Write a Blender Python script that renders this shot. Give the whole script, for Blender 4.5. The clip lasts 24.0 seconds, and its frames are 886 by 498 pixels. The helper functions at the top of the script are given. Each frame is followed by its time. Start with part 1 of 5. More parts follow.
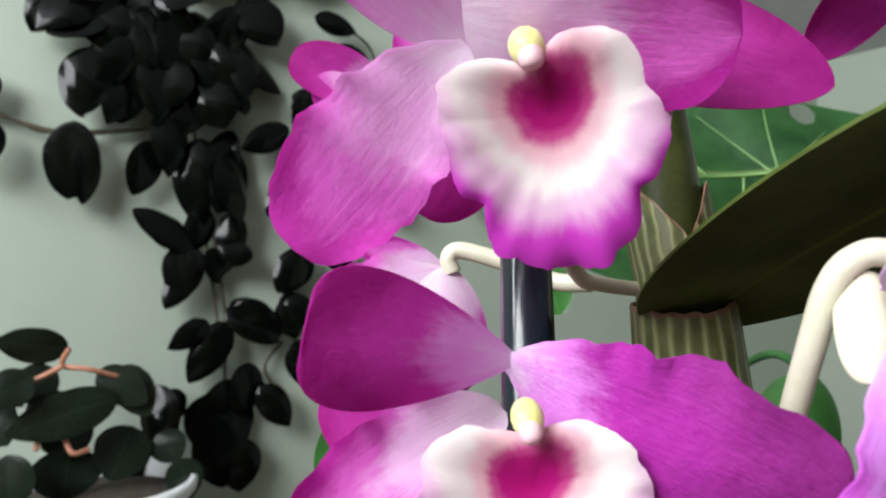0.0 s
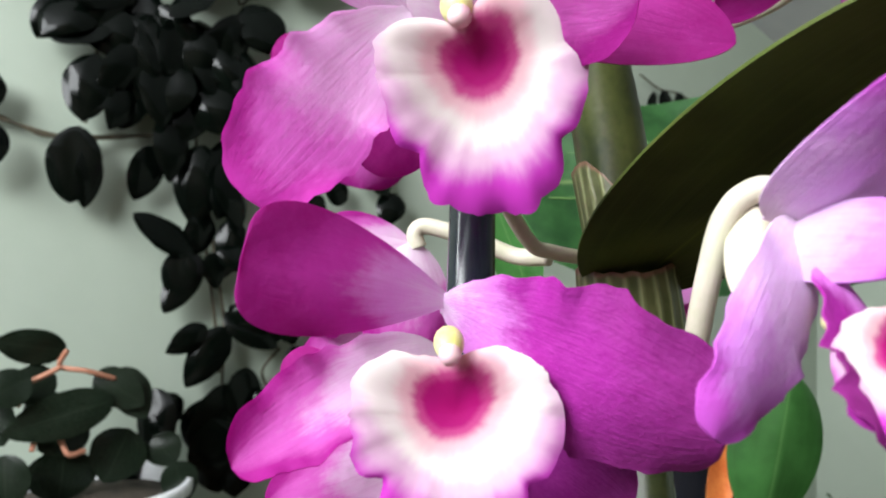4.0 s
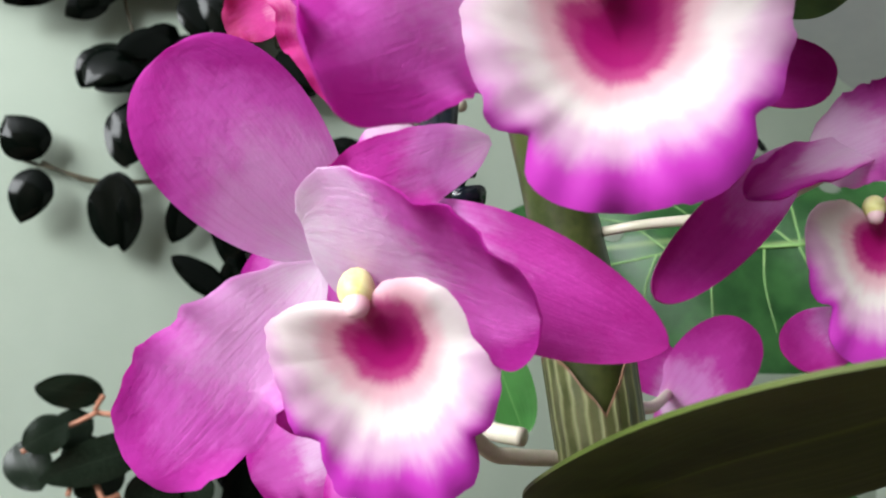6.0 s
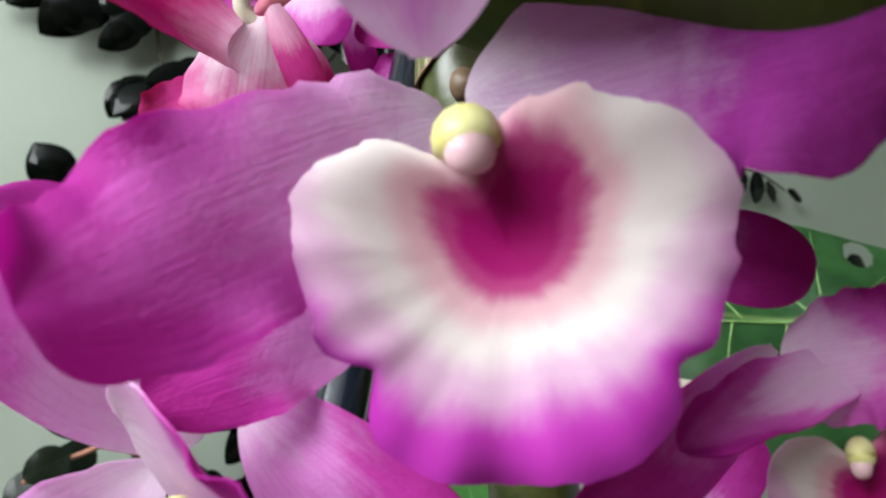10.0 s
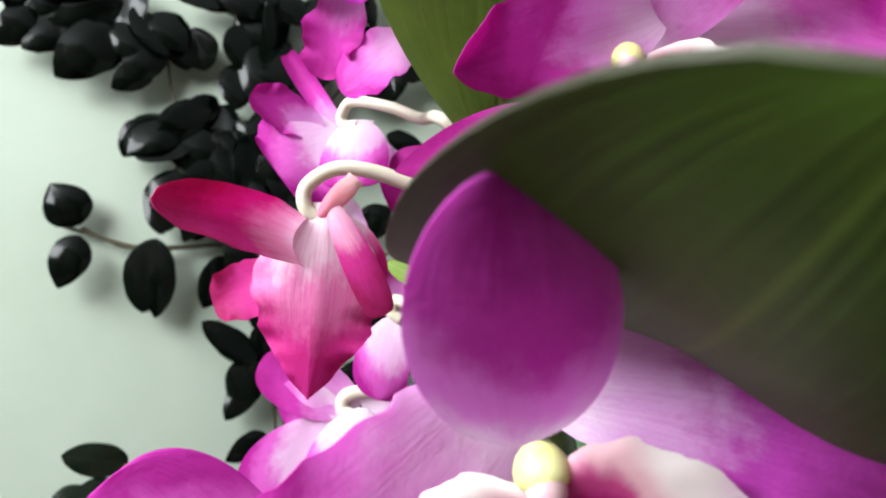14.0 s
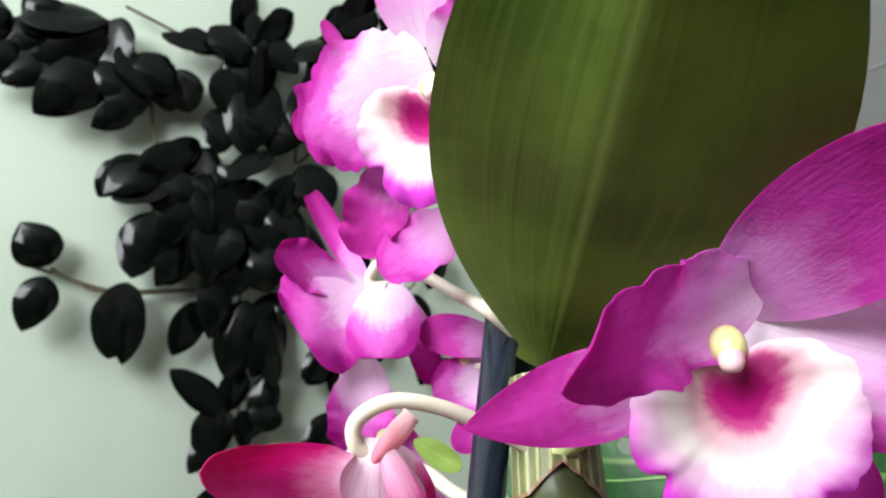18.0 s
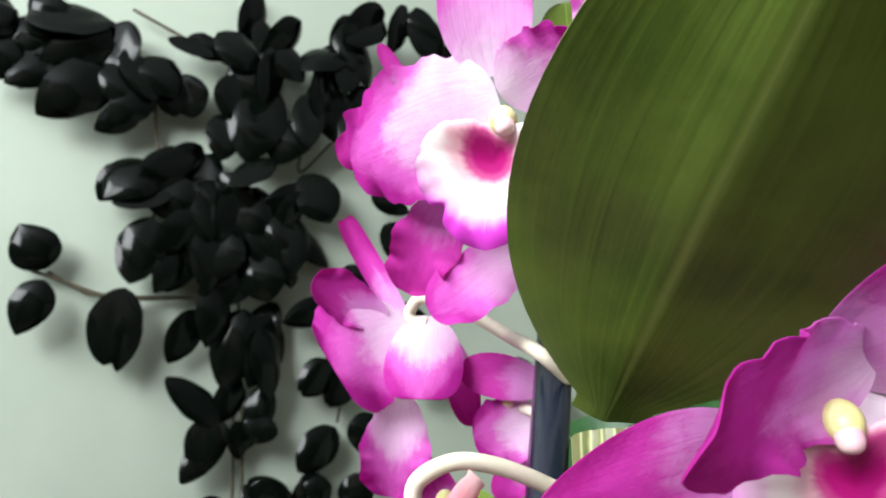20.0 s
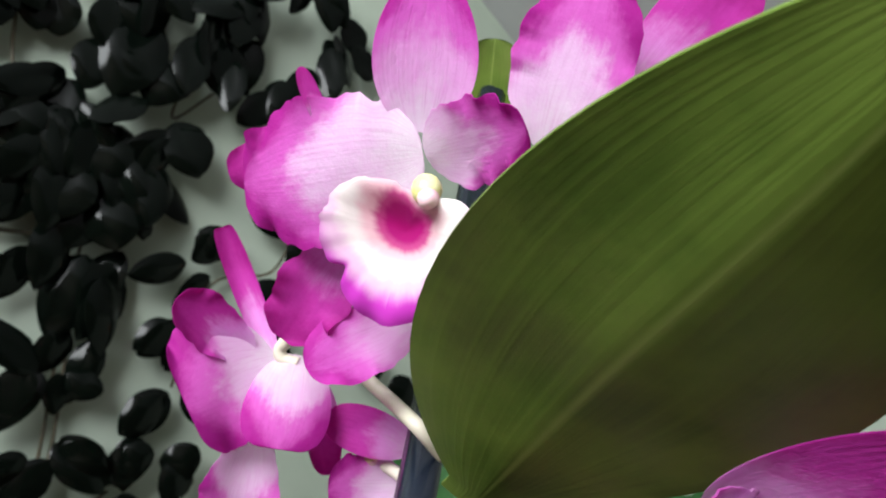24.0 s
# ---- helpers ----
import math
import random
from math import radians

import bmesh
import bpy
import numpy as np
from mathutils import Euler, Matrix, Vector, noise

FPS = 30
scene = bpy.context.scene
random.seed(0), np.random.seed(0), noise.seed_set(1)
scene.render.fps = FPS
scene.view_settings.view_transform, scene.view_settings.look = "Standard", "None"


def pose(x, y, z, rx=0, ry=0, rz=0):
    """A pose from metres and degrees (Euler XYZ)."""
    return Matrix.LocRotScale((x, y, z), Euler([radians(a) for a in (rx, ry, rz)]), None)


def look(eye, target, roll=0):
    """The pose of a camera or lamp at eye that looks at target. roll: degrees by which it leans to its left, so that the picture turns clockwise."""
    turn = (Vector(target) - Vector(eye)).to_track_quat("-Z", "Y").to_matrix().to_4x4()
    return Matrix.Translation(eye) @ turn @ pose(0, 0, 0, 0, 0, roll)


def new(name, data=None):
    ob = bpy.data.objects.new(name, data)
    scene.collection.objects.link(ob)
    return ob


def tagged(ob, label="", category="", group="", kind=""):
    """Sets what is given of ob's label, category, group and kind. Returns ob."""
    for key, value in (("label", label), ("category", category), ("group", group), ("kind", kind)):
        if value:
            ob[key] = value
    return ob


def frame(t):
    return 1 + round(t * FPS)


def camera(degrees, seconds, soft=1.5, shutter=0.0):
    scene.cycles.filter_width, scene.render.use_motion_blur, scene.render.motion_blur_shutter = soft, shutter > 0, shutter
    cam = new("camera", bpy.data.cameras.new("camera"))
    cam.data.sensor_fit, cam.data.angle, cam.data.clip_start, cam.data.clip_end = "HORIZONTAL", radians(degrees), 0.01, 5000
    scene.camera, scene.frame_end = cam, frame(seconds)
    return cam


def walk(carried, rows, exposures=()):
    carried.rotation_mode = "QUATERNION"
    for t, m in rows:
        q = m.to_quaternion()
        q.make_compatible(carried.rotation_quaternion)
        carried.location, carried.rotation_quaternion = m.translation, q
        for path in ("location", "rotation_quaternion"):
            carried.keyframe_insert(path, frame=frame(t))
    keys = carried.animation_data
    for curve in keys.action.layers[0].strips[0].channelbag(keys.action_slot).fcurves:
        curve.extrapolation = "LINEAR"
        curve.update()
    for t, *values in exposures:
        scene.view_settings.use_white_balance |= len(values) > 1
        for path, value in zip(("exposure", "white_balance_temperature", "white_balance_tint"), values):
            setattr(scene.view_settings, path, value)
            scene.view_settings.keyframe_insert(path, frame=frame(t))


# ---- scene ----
cam = camera(65.0, 24.0, soft=2.0)
cam.data.dof.use_dof, cam.data.dof.focus_distance, cam.data.dof.aperture_fstop = True, 0.13, 38.0
PATH = [
    (0, (-0.0048, -0.0105, 0.0018), (0.2713, 0.4060, 0.0170), 1.01),
    (0.5, (-0.0055, -0.0127, -0.0045), (0.2742, 0.4014, 0.0139), 1.67),
    (1, (-0.0069, -0.0120, -0.0085), (0.2748, 0.4009, 0.0057), 1.81),
    (1.5, (-0.0053, -0.0182, -0.0124), (0.2742, 0.3961, 0.0032), 1.95),
    (3.5, (-0.0021, -0.0220, -0.0117), (0.2716, 0.3960, 0.0078), 1.34),
    (4, (-0.0003, -0.0221, -0.0083), (0.2734, 0.3956, 0.0165), 1.58),
    (4.5, (-0.0019, -0.0201, -0.0023), (0.2683, 0.3996, 0.0277), 2.12),
    (5, (0.0042, -0.0250, 0.0111), (0.2680, 0.3985, 0.0438), 2.23),
    (5.5, (0.0110, -0.0267, 0.0214), (0.2666, 0.4015, 0.0570), 2.38),
    (6, (0.0200, -0.0240, 0.0307), (0.2654, 0.4100, 0.0681), 1.78),
    (6.5, (0.0249, -0.0234, 0.0390), (0.2599, 0.4163, 0.0771), 1.08),
    (7, (0.0266, -0.0196, 0.0472), (0.2559, 0.4224, 0.0924), 2.72),
    (7.5, (0.0265, -0.0221, 0.0524), (0.2527, 0.4210, 0.1024), 3.20),
    (8, (0.0280, -0.0254, 0.0575), (0.2544, 0.4173, 0.1096), 2.94),
    (8.5, (0.0292, -0.0255, 0.0577), (0.2556, 0.4170, 0.1122), 2.75),
    (9, (0.0341, -0.0199, 0.0524), (0.2613, 0.4220, 0.1074), 1.98),
    (9.5, (0.0427, -0.0158, 0.0513), (0.2731, 0.4236, 0.1130), 3.64),
    (11.5, (0.0454, -0.0186, 0.0668), (0.2577, 0.4331, 0.0969), 4.76),
    (12, (0.0424, -0.0198, 0.0669), (0.2513, 0.4309, 0.1237), 2.71),
    (12.5, (0.0384, -0.0206, 0.0695), (0.2477, 0.4297, 0.1280), 2.28),
    (13, (0.0322, -0.0214, 0.0736), (0.2467, 0.4259, 0.1364), 2.89),
    (13.5, (0.0289, -0.0268, 0.0784), (0.2467, 0.4190, 0.1408), 2.92),
    (14, (0.0269, -0.0280, 0.0836), (0.2476, 0.4160, 0.1483), 3.40),
    (14.5, (0.0211, -0.0325, 0.0911), (0.2444, 0.4102, 0.1554), 3.54),
    (15, (0.0235, -0.0303, 0.0967), (0.2540, 0.4068, 0.1732), 3.95),
    (15.5, (0.0231, -0.0318, 0.1044), (0.2605, 0.4016, 0.1808), 3.82),
    (16, (0.0212, -0.0311, 0.1099), (0.2641, 0.3989, 0.1881), 3.99),
    (16.5, (0.0189, -0.0283, 0.1149), (0.2628, 0.4009, 0.1942), 3.95),
    (17, (0.0145, -0.0264, 0.1184), (0.2590, 0.4021, 0.2002), 4.14),
    (17.5, (0.0132, -0.0236, 0.1219), (0.2543, 0.4060, 0.2071), 4.49),
    (18, (0.0097, -0.0148, 0.1230), (0.2466, 0.4164, 0.2119), 5.61),
    (18.5, (0.0066, -0.0118, 0.1271), (0.2429, 0.4198, 0.2159), 6.26),
    (19, (0.0024, -0.0089, 0.1286), (0.2401, 0.4215, 0.2194), 6.88),
    (19.5, (0.0025, -0.0014, 0.1300), (0.2408, 0.4280, 0.2239), 6.86),
    (21.5, (-0.0061, 0.0015, 0.1279), (0.2416, 0.4236, 0.2302), 9.74),
    (22, (-0.0024, 0.0149, 0.1273), (0.2559, 0.4313, 0.2271), 10.58),
    (22.5, (-0.0048, 0.0109, 0.1261), (0.2656, 0.4193, 0.2265), 13.10),
    (23, (-0.0052, 0.0139, 0.1295), (0.2818, 0.4104, 0.2315), 14.03),
    (23.5, (-0.0079, 0.0141, 0.1343), (0.2947, 0.3989, 0.2361), 14.74),
    (24, (-0.0019, 0.0133, 0.1478), (0.3161, 0.3862, 0.2467), 14.62),
]
walk(cam, [(t, look(eye, target, roll)) for t, eye, target, roll in PATH],
     exposures=[(0.0, -0.42), (5.0, -0.25), (6.0, -0.25), (7.0, -0.6), (9.0, -0.58), (12.0, -0.32), (14.0, 0.05), (19.0, -0.05), (22.0, -0.14), (24.0, -0.42)])

# ---- light ----
world = bpy.data.worlds.new("world")
scene.world = world
world.use_nodes = True
wn = world.node_tree
sky = wn.nodes.new("ShaderNodeTexSky")
sky.sky_type = "NISHITA"
sky.sun_disc = False
sky.sun_elevation = radians(38)
sky.sun_rotation = radians(250)
wn.links.new(sky.outputs[0], wn.nodes["Background"].inputs[0])
wn.nodes["Background"].inputs[1].default_value = 0.12


def window_light(name, m, sx, sy, watts, colour):
    data = bpy.data.lights.new(name, "AREA")
    data.shape, data.size, data.size_y, data.energy, data.color = "RECTANGLE", sx, sy, watts, colour
    ob = new(name, data)
    ob.matrix_world = m
    return ob


window_light("window_light", look((-1.59, -0.25, 1.12), (0.0, -0.25, 1.0)), 1.6, 1.05, 175.0, (0.94, 0.98, 1.0))


# ---- materials ----
def material(name):
    m = bpy.data.materials.new(name)
    m.use_nodes = True
    nt = m.node_tree
    return m, nt, nt.nodes["Principled BSDF"]


def ramp(nt, fac, stops, smooth=True):
    r = nt.nodes.new("ShaderNodeValToRGB")
    r.color_ramp.interpolation = "EASE" if smooth else "LINEAR"
    els = r.color_ramp.elements
    while len(els) < len(stops):
        els.new(0.5)
    for el, (p, c) in zip(els, stops):
        el.position, el.color = p, (*c, 1)
    nt.links.new(fac, r.inputs[0])
    return r.outputs[0]


def noise_tex(nt, scale, detail=3.0, vec=None, rough=0.5):
    n = nt.nodes.new("ShaderNodeTexNoise")
    n.inputs["Scale"].default_value, n.inputs["Detail"].default_value, n.inputs["Roughness"].default_value = scale, detail, rough
    nt.links.new(vec if vec else obj_coord(nt), n.inputs["Vector"])
    return n.outputs["Fac"]


def obj_coord(nt):
    return nt.nodes.new("ShaderNodeTexCoord").outputs["Object"]


def math_(nt, op, a, b=None, clamp=False):
    n = nt.nodes.new("ShaderNodeMath")
    n.operation, n.use_clamp = op, clamp
    for i, v in enumerate((a, b)):
        if v is None:
            continue
        if isinstance(v, (int, float)):
            n.inputs[i].default_value = v
        else:
            nt.links.new(v, n.inputs[i])
    return n.outputs[0]


def mix(nt, fac, a, b, how="MIX"):
    n = nt.nodes.new("ShaderNodeMix")
    n.data_type, n.blend_type = "RGBA", how
    for sock, v in ((n.inputs[0], fac), (n.inputs[6], a), (n.inputs[7], b)):
        if isinstance(v, (int, float)):
            sock.default_value = v
        elif isinstance(v, tuple):
            sock.default_value = (*v, 1)
        else:
            nt.links.new(v, sock)
    return n.outputs[2]


def bump(nt, bsdf, height, strength, dist):
    b = nt.nodes.new("ShaderNodeBump")
    b.inputs["Strength"].default_value, b.inputs["Distance"].default_value = strength, dist
    nt.links.new(height, b.inputs["Height"])
    nt.links.new(b.outputs[0], bsdf.inputs["Normal"])


def uv_of(nt):
    n = nt.nodes.new("ShaderNodeSeparateXYZ")
    nt.links.new(nt.nodes.new("ShaderNodeTexCoord").outputs["UV"], n.inputs[0])
    return n.outputs[0], n.outputs[1]


def translucent(nt, bsdf, colour, amount):
    """Part of the light passes through the tissue."""
    tr = nt.nodes.new("ShaderNodeBsdfTranslucent")
    nt.links.new(colour, tr.inputs[0])
    ms = nt.nodes.new("ShaderNodeMixShader")
    ms.inputs[0].default_value = amount
    nt.links.new(bsdf.outputs[0], ms.inputs[1])
    nt.links.new(tr.outputs[0], ms.inputs[2])
    nt.links.new(ms.outputs[0], nt.nodes["Material Output"].inputs[0])


def petal_material(name, stops, veins, rough=0.58, vein_colour=(0.45, 0.02, 0.3), through_it=0.62, margin=0.9, along=1.0):
    m, nt, p = material(name)
    u, v = uv_of(nt)
    wob = math_(nt, "MULTIPLY", math_(nt, "SUBTRACT", noise_tex(nt, 110, 6, None, 0.65), 0.5), 0.40)
    edge = math_(nt, "MULTIPLY", math_(nt, "POWER", math_(nt, "ABSOLUTE", math_(nt, "SUBTRACT", v, 0.5)), 2.0), margin)
    edge = math_(nt, "MULTIPLY", edge, math_(nt, "ADD", math_(nt, "MULTIPLY", u, 1.2), 0.2))
    streak = nt.nodes.new("ShaderNodeCombineXYZ")
    who = nt.nodes.new("ShaderNodeObjectInfo")
    nt.links.new(math_(nt, "MULTIPLY", u, 4.0), streak.inputs[0])
    nt.links.new(math_(nt, "MULTIPLY", v, 7.0), streak.inputs[1])
    nt.links.new(math_(nt, "MULTIPLY", who.outputs["Random"], 50.0), streak.inputs[2])
    blot = math_(nt, "MULTIPLY", math_(nt, "SUBTRACT", noise_tex(nt, 1.0, 6, streak.outputs[0], 0.70), 0.5), 0.38)
    f = math_(nt, "ADD", math_(nt, "ADD", math_(nt, "ADD", math_(nt, "MULTIPLY", u, along), blot), wob), edge, True)
    col = ramp(nt, f, stops)
    # fine lengthwise veins
    comb = nt.nodes.new("ShaderNodeCombineXYZ")
    nt.links.new(math_(nt, "MULTIPLY", u, 3.0), comb.inputs[0])
    nt.links.new(math_(nt, "MULTIPLY", v, 46.0), comb.inputs[1])
    oi = nt.nodes.new("ShaderNodeObjectInfo")
    nt.links.new(math_(nt, "MULTIPLY", oi.outputs["Random"], 30.0), comb.inputs[2])
    vein = nt.nodes.new("ShaderNodeTexNoise")
    vein.inputs["Scale"].default_value, vein.inputs["Detail"].default_value = 1.0, 2.0
    nt.links.new(comb.outputs[0], vein.inputs["Vector"])
    vf = math_(nt, "MULTIPLY", math_(nt, "SUBTRACT", vein.outputs["Fac"], 0.50, True), veins * 4.5, True)
    col = mix(nt, vf, col, vein_colour)
    spot = math_(nt, "MULTIPLY", noise_tex(nt, 520, 4, None, 0.7), 0.26)
    col = mix(nt, spot, col, (0.80, 0.16, 0.72))
    nt.links.new(col, p.inputs["Base Color"])
    p.inputs["Roughness"].default_value = rough
    p.inputs["Specular IOR Level"].default_value = 0.14
    hgt = math_(nt, "ADD", math_(nt, "MULTIPLY", vein.outputs["Fac"], 0.3), math_(nt, "MULTIPLY", noise_tex(nt, 1500, 2), 0.35))
    hgt = math_(nt, "ADD", hgt, math_(nt, "MULTIPLY", noise_tex(nt, 230, 4), 0.9))
    bump(nt, p, hgt, 0.46, 0.0008)
    translucent(nt, p, col, through_it)
    return m


M_PETAL = petal_material("petal", [(0.0, (0.86, 0.77, 0.86)), (0.38, (0.78, 0.42, 0.76)), (0.64, (0.60, 0.045, 0.44)), (1.0, (0.42, 0.004, 0.25))], 0.16, margin=1.3, along=0.95)
# Magenta tints darkened further: shade on the right-hand petals is put into these colours.
M_WINE_SHADED = petal_material("shaded_wine_petal", [(0.0, (0.82, 0.66, 0.84)), (0.20, (0.66, 0.24, 0.68)), (0.44, (0.34, 0.008, 0.28)), (1.0, (0.17, 0.002, 0.12))], 0.10, through_it=0.35)
M_DEEP_SHADED = petal_material("shaded_deep_petal", [(0.0, (0.86, 0.80, 0.86)), (0.36, (0.74, 0.46, 0.76)), (0.64, (0.46, 0.040, 0.40)), (1.0, (0.20, 0.002, 0.14))], 0.08, through_it=0.40)
# Deep tip with paler margins: partly own tint, partly leaf shade painted in.
M_SHADED_SEPAL = petal_material("shaded_sepal", [(0.0, (0.86, 0.76, 0.86)), (0.30, (0.80, 0.40, 0.78)), (0.60, (0.60, 0.080, 0.50)), (1.0, (0.30, 0.003, 0.20))], 0.05, margin=-0.9, along=1.05)
M_SEPAL = petal_material("sepal", [(0.0, (0.84, 0.72, 0.82)), (0.34, (0.77, 0.36, 0.72)), (0.64, (0.62, 0.045, 0.44)), (1.0, (0.46, 0.006, 0.27))], 0.18)
M_LILAC = petal_material("lilac_petal", [(0.0, (0.90, 0.85, 0.90)), (0.42, (0.87, 0.54, 0.83)), (0.78, (0.78, 0.18, 0.67)), (1.0, (0.62, 0.04, 0.46))], 0.15, margin=1.2)
M_PALE = petal_material("pale_petal", [(0.0, (0.89, 0.86, 0.88)), (0.42, (0.87, 0.68, 0.85)), (0.68, (0.72, 0.16, 0.60)), (1.0, (0.48, 0.008, 0.32))], 0.15, margin=1.9, along=0.84)
M_SHELL = petal_material("shell_petal", [(0.0, (0.84, 0.78, 0.86)), (0.45, (0.74, 0.56, 0.80)), (0.8, (0.60, 0.26, 0.68)), (1.0, (0.48, 0.08, 0.50))], 0.10, through_it=0.4, margin=0.5)
M_DRY = petal_material("dry_petal", [(0.0, (0.88, 0.80, 0.82)), (0.28, (0.84, 0.50, 0.64)), (0.58, (0.66, 0.035, 0.30)), (1.0, (0.42, 0.006, 0.08))], 0.35, 0.5, (0.56, 0.01, 0.2))
M_DRYLIP = petal_material("dry_lip", [(0.0, (0.88, 0.86, 0.84)), (0.28, (0.88, 0.82, 0.83)), (0.50, (0.82, 0.32, 0.55)), (0.82, (0.62, 0.02, 0.24))], 0.4, 0.5, (0.66, 0.05, 0.32))
M_SPUR = petal_material("spur", [(0.0, (0.86, 0.70, 0.62)), (0.5, (0.84, 0.46, 0.44)), (1.0, (0.80, 0.36, 0.42))], 0.2, 0.5, (0.6, 0.1, 0.2))


def lip_material():
    m, nt, p = material("lip")
    u, v = uv_of(nt)
    wob = math_(nt, "MULTIPLY", math_(nt, "SUBTRACT", noise_tex(nt, 110, 4), 0.5), 0.26)
    dx, dz = math_(nt, "SUBTRACT", u, 0.5), math_(nt, "SUBTRACT", v, 0.5)
    lifted = math_(nt, "SUBTRACT", dz, 0.045)
    r = math_(nt, "MULTIPLY", math_(nt, "SQRT", math_(nt, "ADD", math_(nt, "MULTIPLY", dx, dx), math_(nt, "MULTIPLY", dz, dz))), 2.0)
    # feathered throat blotch, longer towards the column
    ang = math_(nt, "ARCTAN2", dx, dz)
    comb = nt.nodes.new("ShaderNodeCombineXYZ")
    who = nt.nodes.new("ShaderNodeObjectInfo")
    nt.links.new(math_(nt, "MULTIPLY", ang, 5.5), comb.inputs[0])
    nt.links.new(math_(nt, "MULTIPLY", r, 2.5), comb.inputs[1])
    nt.links.new(math_(nt, "MULTIPLY", who.outputs["Random"], 40.0), comb.inputs[2])
    rad = nt.nodes.new("ShaderNodeTexNoise")
    rad.inputs["Scale"].default_value, rad.inputs["Detail"].default_value = 1.0, 4.0
    nt.links.new(comb.outputs[0], rad.inputs["Vector"])
    feather = math_(nt, "MULTIPLY", math_(nt, "SUBTRACT", rad.outputs["Fac"], 0.5), math_(nt, "MULTIPLY", math_(nt, "MINIMUM", r, 0.5), 0.24))
    bz = math_(nt, "ADD", math_(nt, "MULTIPLY", math_(nt, "MAXIMUM", lifted, 0.0), 0.42), math_(nt, "MULTIPLY", math_(nt, "MINIMUM", lifted, 0.0), -1.15))
    br = math_(nt, "MULTIPLY", math_(nt, "SQRT", math_(nt, "ADD", math_(nt, "MULTIPLY", math_(nt, "MULTIPLY", dx, dx), 0.9), math_(nt, "MULTIPLY", bz, bz))), 2.0)
    col = ramp(nt, math_(nt, "ADD", math_(nt, "ADD", br, math_(nt, "MULTIPLY", wob, 0.8)), feather), [(0.0, (0.44, 0.004, 0.17)), (0.195, (0.48, 0.008, 0.20)), (0.28, (0.58, 0.07, 0.28)), (0.40, (0.82, 0.54, 0.60)), (0.57, (0.86, 0.80, 0.78))])
    # purple margin, strong at the lower edge
    low = math_(nt, "MULTIPLY", math_(nt, "SUBTRACT", math_(nt, "ADD", r, math_(nt, "ADD", wob, math_(nt, "MULTIPLY", feather, 1.8))), math_(nt, "MULTIPLY", dz, 0.95)), 0.80)
    col = mix(nt, ramp(nt, low, [(0.0, (0, 0, 0)), (0.50, (0, 0, 0)), (0.68, (0.40, 0.40, 0.40)), (0.96, (1, 1, 1))]), col, (0.56, 0.045, 0.49))
    nt.links.new(col, p.inputs["Base Color"])
    p.inputs["Roughness"].default_value = 0.5
    p.inputs["Specular IOR Level"].default_value = 0.25
    # radial veining relief
    bump(nt, p, math_(nt, "ADD", rad.outputs["Fac"], math_(nt, "MULTIPLY", noise_tex(nt, 1300, 2), 0.5)), 0.12, 0.0005)
    translucent(nt, p, col, 0.42)
    return m


M_LIP = lip_material()


def plain(name, c1, c2, scale, rough, bumpy=0.2, dist=0.0005, spec=0.5, metal=0.0, through_it=0.0, detail=4):
    m, nt, p = material(name)
    f = noise_tex(nt, scale, detail)
    g = noise_tex(nt, scale * 7, 3)
    s = math_(nt, "ADD", math_(nt, "MULTIPLY", f, 0.7), math_(nt, "MULTIPLY", g, 0.3))
    col = ramp(nt, s, [(0.3, c1), (0.7, c2)])
    nt.links.new(col, p.inputs["Base Color"])
    p.inputs["Specular IOR Level"].default_value, p.inputs["Metallic"].default_value = spec, metal
    nt.links.new(math_(nt, "ADD", math_(nt, "MULTIPLY", g, 0.2), rough - 0.1), p.inputs["Roughness"])
    if bumpy:
        bump(nt, p, s, bumpy, dist)
    if through_it:
        translucent(nt, p, col, through_it)
    return m


M_STALK = plain("stalk", (0.56, 0.54, 0.40), (0.66, 0.58, 0.50), 160, 0.4, 0.15, through_it=0.15)
M_COLUMN = plain("column", (0.72, 0.68, 0.22), (0.80, 0.78, 0.45), 300, 0.4, 0.1, through_it=0.2)
M_ANTHER = plain("anther_cap", (0.76, 0.58, 0.54), (0.78, 0.46, 0.56), 300, 0.4, 0.1, through_it=0.2)
M_STAKE = plain("stake", (0.005, 0.008, 0.014), (0.009, 0.013, 0.022), 30, 0.22, 0.04, spec=0.45)
M_CANE = plain("cane", (0.018, 0.028, 0.007), (0.055, 0.066, 0.016), 90, 0.35, 0.3)
M_BUD = plain("bud", (0.30, 0.46, 0.08), (0.62, 0.66, 0.34), 120, 0.4, 0.1, through_it=0.2)
M_SHEATH = plain("sheath", (0.10, 0.065, 0.035), (0.24, 0.15, 0.09), 140, 0.5, 0.4, through_it=0.15)
M_VINESTEM = plain("vine_stem", (0.03, 0.03, 0.018), (0.09, 0.07, 0.04), 40, 0.6)
M_ROOT = plain("runner", (0.36, 0.14, 0.08), (0.48, 0.22, 0.14), 60, 0.6)
M_POT = plain("pot", (0.68, 0.69, 0.72), (0.78, 0.79, 0.80), 12, 0.25)
M_SOIL = plain("soil", (0.02, 0.014, 0.01), (0.06, 0.045, 0.03), 60, 0.9, 0.8, 0.004)
M_ORANGE = plain("orange_petal", (0.55, 0.10, 0.02), (0.75, 0.24, 0.06), 50, 0.5)
M_WALL = plain("wall_paint", (0.355, 0.410, 0.340), (0.385, 0.440, 0.370), 3.0, 0.75, 0.12, 0.002, spec=0.2)
M_CEIL = plain("ceiling_paint", (0.44, 0.44, 0.46), (0.49, 0.49, 0.50), 4.0, 0.8, 0.1, 0.002, spec=0.2)
